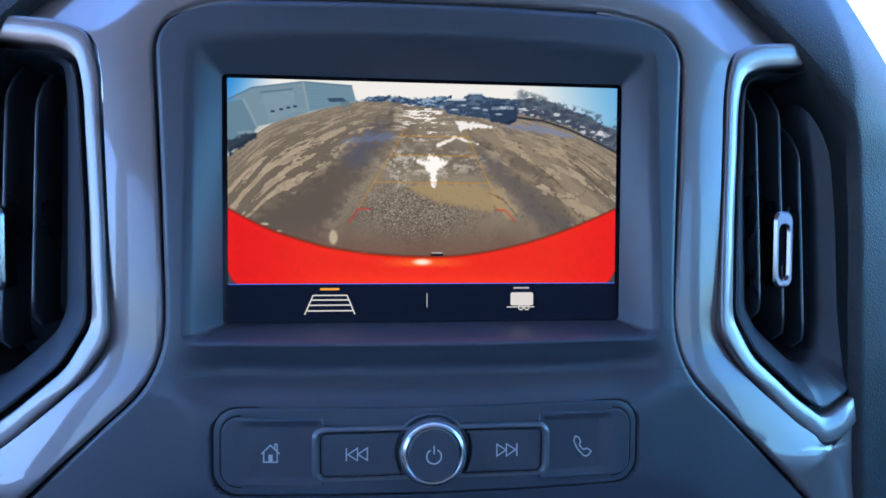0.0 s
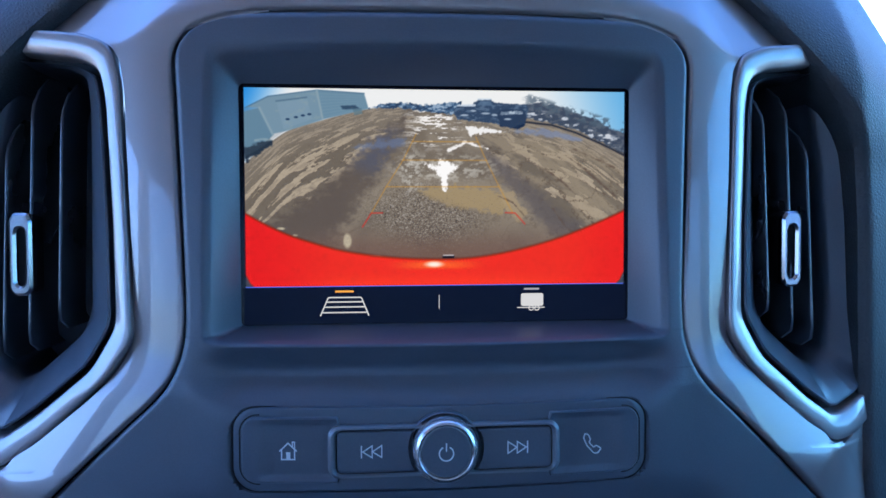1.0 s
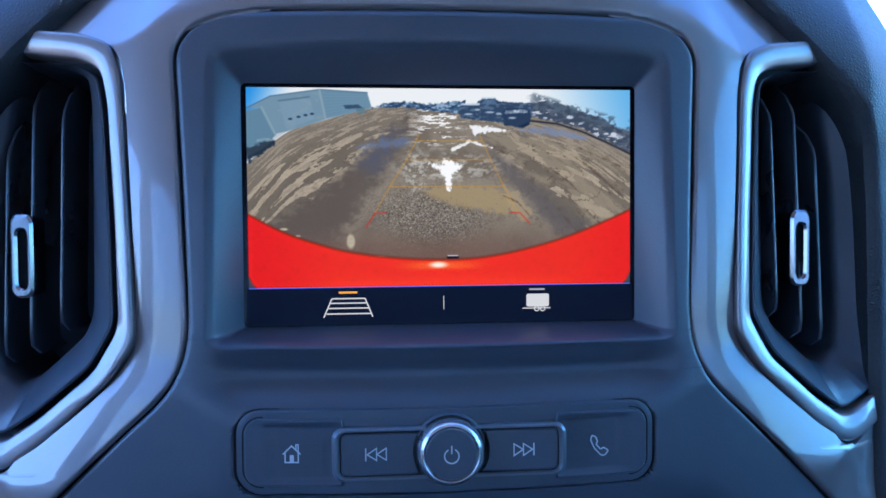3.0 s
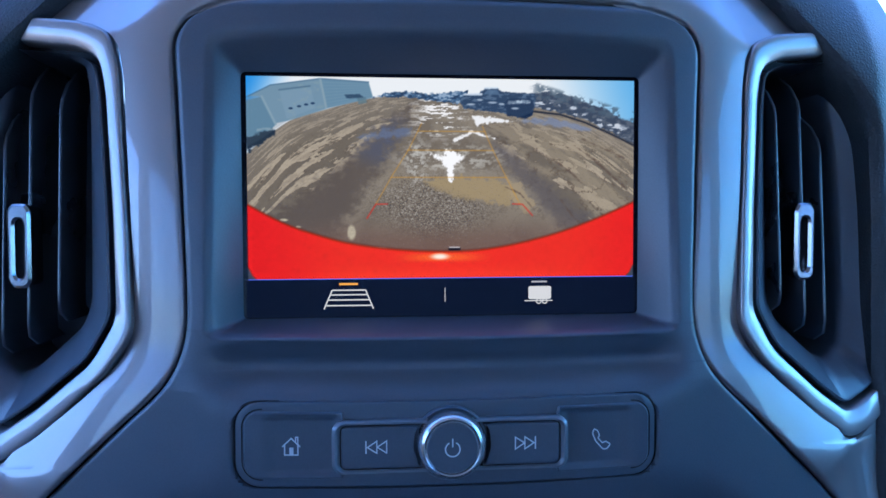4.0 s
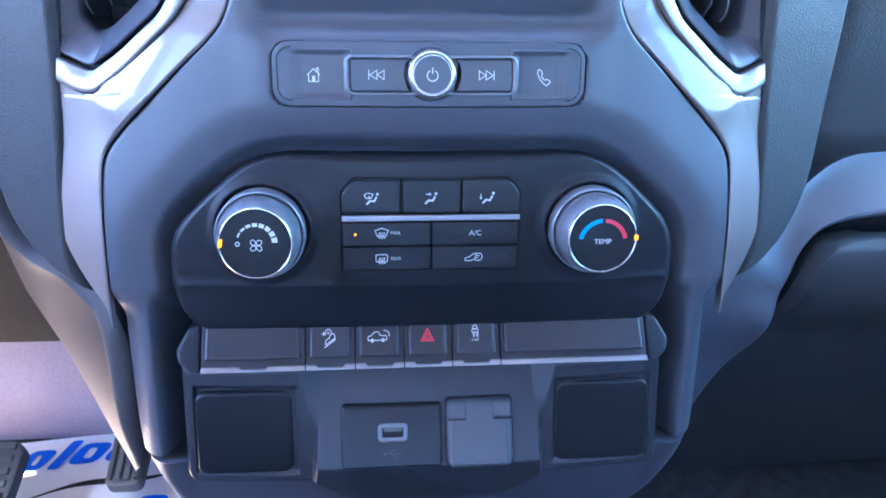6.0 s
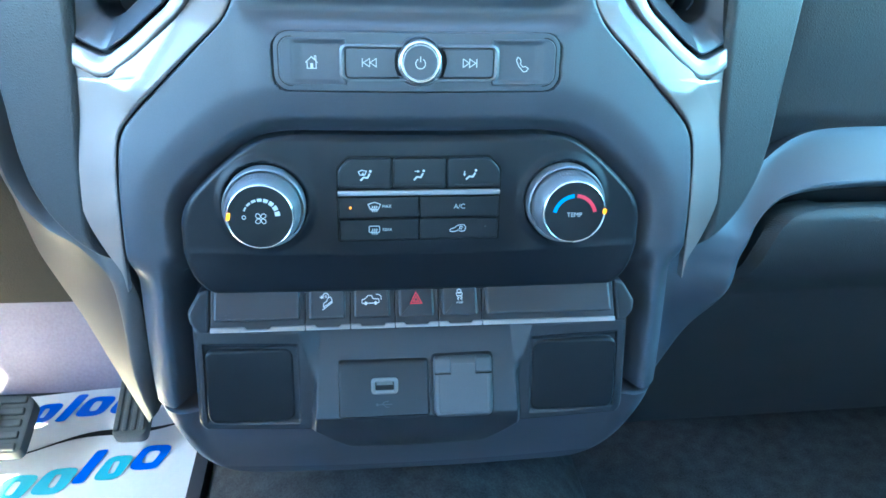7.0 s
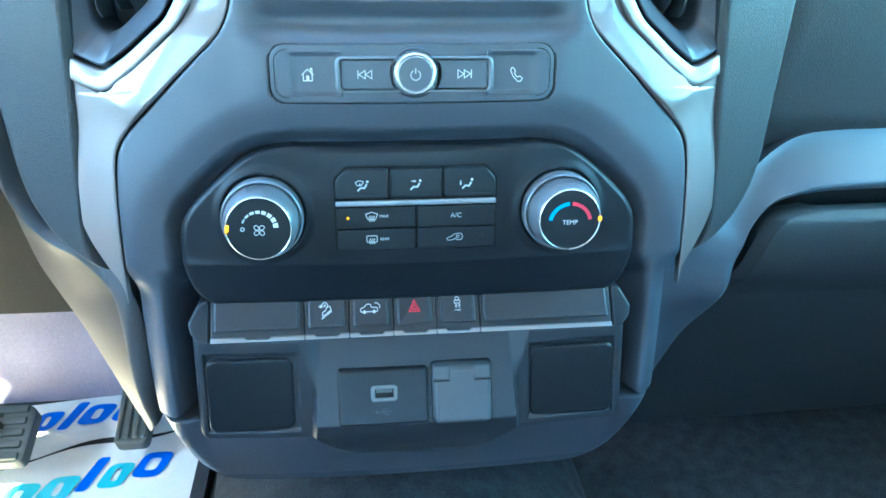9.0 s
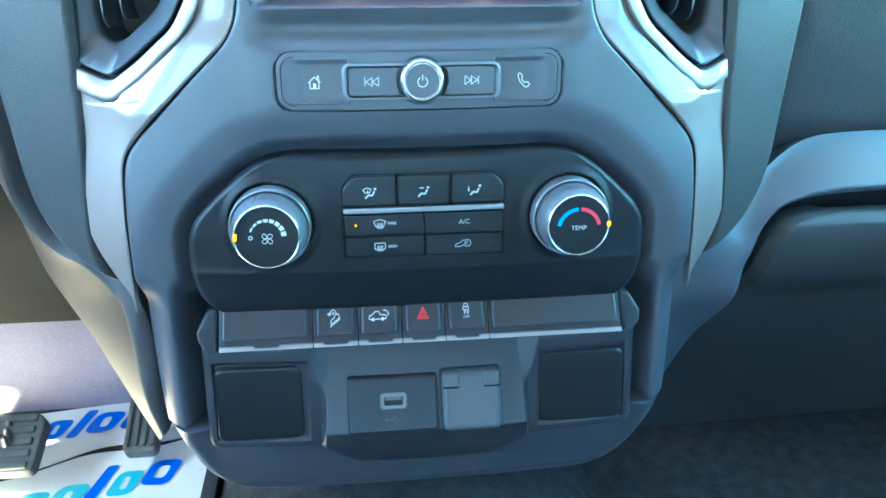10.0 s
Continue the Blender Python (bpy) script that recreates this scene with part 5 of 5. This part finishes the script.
icon(haz, [([(-4.46, -142.70), (2.26, -142.70), (-1.10, -137.10)], 0.6, True), ([(-2.62, -141.66), (0.42, -141.66), (-1.10, -139.18)], 0.5, True)], iw, RED, (), wedge)
icon(slip, [(rrect(24.4, 26.8, -138.0, -136.2, 0.6, 2), 0.4, True), (rrect(23.8, 27.4, -139.4, -137.8, 0.5, 2), 0.4, True), ([(24.2, -139.8), (25.4, -140.4), (24.4, -141.0), (25.2, -141.8)], 0.4, False), ([(26.2, -139.8), (27.4, -140.4), (26.4, -141.0), (27.2, -141.8)], 0.4, False)], iw, None, (), wedge)
offw = iw + wedge(26, -143.4)
part("lettering", text_shape("OFF", 2.4, 25.6, -143.2, offw + 0.12, 0.06), INK, slip, "white letters OFF", flat=True)


# ---- lower housing: covers, socket plate ----
def housing_height(x, v):
    ax = np.abs(x)
    edge = np.hypot(np.maximum(ax - 130, 0), np.maximum(-220 - v, 0))
    outer = -10 + 5 * np.clip((-162 - v) / 60, 0, 1) - 34 * step(7.5, 11.5, edge)
    mid = -18 + 22 * np.clip((-160 - v) / 55, 0, 1) - 24 * np.clip((-213 - v) / 39, 0, 1) ** 1.7
    wide = 64.5 + 0.07 * (-190 - v) - 1.0 * np.clip(-226 - v, 0, 60)
    soft = 3.0 + 10.0 * np.clip((v + 196) / 34, 0, 1)
    t = np.clip((ax - wide + 2.6) / soft, 0, 1)
    h = mid + (outer - mid) * t
    for cx in (-103, 102):
        d = np.maximum(np.abs(x - cx) - 28.8, np.abs(v + 196.5) - 25.6)
        h = h - 2.0 * (1 - step(-0.6, 0.6, d))
    d = np.minimum(139 - ax, np.minimum(-158 - v, v + 252))
    return h - 4 * np.clip(1 - d / 5, 0, 1) ** 2 - 0.0004 * x * x


low = thing("lower_housing", 0, -200, -20, "dark lower housing of the stack with two blank covers", "housing")
part("body", sheet(np.arange(-252, -157.9, 1.0), lambda v: v * 0 - 139, lambda v: v * 0 + 139, 420, housing_height, 14), HOUSING, low, "dark moulded housing", sharp=60)
for cx in (-103, 102):
    o = rrect(cx - 28, cx + (26 if cx < 0 else 28), -222, -173.2, 6, 7)
    part("blank_cover", plate(o, -3, 1.2, 1.8, lambda x, v: float(housing_height(np.array([82.0 if x > 0 else -82.0]), np.array([max(v, -219.5)]))[0]) + 0.4 - 0.02 * abs(x - cx), steps=4), KEYTOP, low, "dark blank cover with rounded corners")
onmid = lambda x, v: float(housing_height(np.array([0.0]), np.array([v]))[0])
usb = thing("usb_socket_plate", -21, -197, 0, "dark plate with one grey-rimmed usb socket", "usb socket")
part("plate", plate(rrect(-49.6, 6.8, -213.8, -181.0, 2.2, 4), -2, 2.6, 1.7, onmid, steps=4), KEYTOP, usb, "dark plate")
part("socket_rim", frame_ring(rrect(-29.4, -12.6, -199.8, -190.6, 2.4, 5), rrect(-26.8, -15.2, -197.8, -192.6, 0.8, 5), 2.0, 4.0, 0.8, onmid), SOCKET, usb, "pale grey socket rim")
part("socket_floor", plate(rrect(-26.8, -15.2, -197.8, -191.8, 0.6, 3), 2.0, 2.62, 0.05, onmid), GAP, usb, "dark socket floor")
part("contact_tongue", plate(rrect(-26, -16, -194.6, -192.2, 0.2, 2), 2.4, 3.3, 0.15, onmid), RUBBER, usb, "dark contact tongue")
part("icon", joined(ribbon([(-25.8, -206), (-16.4, -206)], 0.35, 2.6, 0.1, over=onmid), ribbon([(-23, -206), (-21, -204.4), (-19, -204.4)], 0.35, 2.6, 0.1, over=onmid), ribbon([(-22, -206), (-20.2, -207.6), (-18.4, -207.6)], 0.35, 2.6, 0.1, over=onmid), plate(circle(-25.8, -206, 0.8, 10), 2.6, 2.7, 0.02, onmid, steps=1)), DIMINK, usb, "dim fork symbol", flat=True)
out = thing("power_outlet", 29, -197, 0, "closed grey flip cover over a power outlet", "power outlet")
part("well", plate(rrect(8.4, 48, -215.4, -178.8, 3, 4), -2, 1.2, 0.6, onmid), PANEL, out, "dark well")
part("cover", plate(rrect(9.6, 46.8, -214.4, -179.8, 4.5, 7), -1, 5.4, 3.2, onmid, dish=0.3, steps=4), COVER, out, "grey flip cover")
for a, b in ((9.9, 20.8), (35.6, 46.5)):
    part("hinge_tab", plate(rrect(a, b, -188.2, -179.6, 1.8, 4), 2, 5.9, 1.4, onmid, steps=3), COVER, out, "grey hinge tab")
    part("hinge_slit", plate(rrect(a + 0.3, b - 0.3, -189.1, -188.4, 0.3, 3), 2, 5.6, 0.1, onmid), GAP, out)

# ---- footwell ----
def paper(name, outline, z, label):
    ob = stand(name, -0.32, 0.3, z, label, "floor mat")
    r = random.Random(7)
    xs = np.linspace(0, 1, 40)
    verts = []
    lo, hi = outline
    for j, a in enumerate(np.linspace(0, 1, 24)):
        for x in xs:
            px = -0.62 + 0.402 * x
            y = lo(px) + (hi(px) - lo(px)) * a
            verts.append((px, y, z + 0.0012 * math.sin(px * 31 + y * 17) + 0.0008 * math.sin(y * 60 - px * 20) + 0.003))
    n = len(xs)
    faces = [(j * n + i, j * n + i + 1, (j + 1) * n + i + 1, (j + 1) * n + i) for j in range(23) for i in range(n - 1)]
    k = len(verts)
    verts += [(x, y, zz - 0.0015) for x, y, zz in verts]
    faces += [tuple(reversed([i + k for i in f])) for f in faces]
    part("sheet", (verts, faces), PAPER, ob, "white printed paper", face=False)
    return ob


def slanted(parent, name, x, y, w, h, z, material, hole=0.0):
    """A plain slanted shape of the printed mark, lying on the paper."""
    lean = 0.3 * h
    o = rounded([(x, y), (x + w, y), (x + w + lean, y + h), (x + lean, y + h)], 0.35 * min(w, h), 4)
    zf = lambda px, py: z + 0.0012 * math.sin(px * 31 + py * 17) + 0.0008 * math.sin(py * 60 - px * 20) + 0.0050
    if hole:
        i = [(x + w / 2 + lean / 2 + (a - x - w / 2 - lean / 2) * hole, y + h / 2 + (b - y - h / 2) * 0.5) for a, b in o]
        k = len(o)
        vs = [(a, b, zf(a, b)) for a, b in o] + [(a, b, zf(a, b)) for a, b in i]
        fs = [(j, (j + 1) % k, k + (j + 1) % k, k + j) for j in range(k)]
    else:
        vs = [(a, b, zf(a, b)) for a, b in o]
        fs = [tuple(range(len(o)))]
    part(name, (vs, fs), material, parent, face=False, flat=True)


FZ = 0.1
mat_a = paper("paper_floor_mat", (lambda x: 0.298 + 0.25 * (x + 0.36) - 0.006 * math.sin(x * 40), lambda x: 0.385 + 0.1 * (x + 0.35)), FZ, "white paper floor mat printed with blue marks on the carpet")
for x, y, w, h, ho in ((-0.434, 0.325, 0.03, 0.034, 0.2), (-0.398, 0.324, 0.013, 0.049, 0), (-0.379, 0.33, 0.034, 0.037, 0.28), (-0.34, 0.332, 0.036, 0.037, 0.42), (-0.48, 0.322, 0.036, 0.034, 0.3)):
    slanted(mat_a, "printed_mark", x, y, w, h, FZ, PRINT, ho)
mat_b = paper("paper_floor_mat", (lambda x: 0.02, lambda x: 0.289 + 0.25 * (x + 0.36) - 0.006 * math.sin(x * 40 + 0.5)), FZ + 0.001, "white paper floor mat printed with teal and blue marks")
for x, y, w, h, ho, m in ((-0.484, 0.196, 0.04, 0.014, 0, TEAL), (-0.428, 0.2, 0.034, 0.04, 0.25, TEAL), (-0.388, 0.209, 0.034, 0.038, 0.22, TEAL), (-0.348, 0.222, 0.013, 0.05, 0, PRINT), (-0.327, 0.224, 0.028, 0.036, 0.25, TEAL), (-0.293, 0.236, 0.032, 0.039, 0.42, PRINT)):
    slanted(mat_b, "printed_mark", x, y, w, h, FZ + 0.001, m, ho)


def pedal(name, cx, cy, cz, w, h, lean, ribs, upright, label):
    """A rubber pedal pad with ribs on a steel arm."""
    ob = stand(name, cx, cy, cz, label, "pedal")
    m = Matrix.Translation((cx, cy, cz)) @ Matrix.Rotation(radians(lean), 4, "X")
    place = lambda sh: ([tuple(m @ Vector((p[0], p[1], p[2]))) for p in sh[0]], sh[1])
    part("pad", place(plate(rounded([(-w / 2, -h / 2), (w / 2, -h / 2), (w / 2 + 0.003, h / 2 - 0.008), (w / 2 - 0.006, h / 2), (-w / 2, h / 2)], 0.008), -0.012, 0.004, 0.003)), RUBBER, ob, "dark rubber pad", face=False)
    for j in range(ribs):
        if upright:
            x = -w / 2 + w * (j + 0.5) / ribs
            o = rrect(x - w / ribs * 0.32, x + w / ribs * 0.32, -h / 2 + 0.006, h / 2 - 0.006, 0.002, 3)
        else:
            y = -h / 2 + h * (j + 0.5) / ribs
            o = rrect(-w / 2 + 0.005, w / 2 - 0.005, y - h / ribs * 0.32, y + h / ribs * 0.32, 0.002, 3)
        part("rib", place(plate(o, 0.002, 0.0075, 0.002)), RUBBER, ob, "worn grey rib", face=False)
    part("arm", place(box(-0.4 * w, -0.4 * w + 0.014, -0.01, 0.01, -0.05, -0.01)), GAP, ob, "dark steel arm", face=False, flat=True)
    return ob


brake = pedal("brake_pedal", -0.437, 0.246, 0.17, 0.105, 0.066, 24, 5, False, "wide ribbed rubber brake pedal above the mat")
for x, y in ((-0.418, 0.262), (-0.416, 0.25), (-0.414, 0.238), (-0.43, 0.25)):
    part("stud", ([(p[0], p[1], p[2]) for p in lathe(x, y, [(0.004, 0.176), (0.003, 0.186), (0.0008, 0.188)], 10)[0]], lathe(x, y, [(0.004, 0.176), (0.003, 0.186), (0.0008, 0.188)], 10)[1]), STEEL, brake, "bare metal stud", face=False)
pedal("accelerator_pedal", -0.29, 0.29, 0.155, 0.036, 0.08, 24, 4, True, "narrow ribbed rubber accelerator pedal above the mat")
hump = [(-0.205 + 0.41 * i / 24, 0.1 + 0.125 * math.sin(math.pi * i / 24) ** 0.55) for i in range(25)]
slab("tunnel", ([(x, y, z) for y in (-0.3, 0.56) for x, z in hump], [(i, i + 1, 26 + i, 25 + i) for i in range(24)]), CARPET, "carpeted tunnel between the footwells", "floor")
slab("trim_tunnel", box(-0.214, -0.2, -0.2, 0.4, 0.1, 0.135), GREYTRIM, "dark plastic strip along the tunnel carpet", "trim")
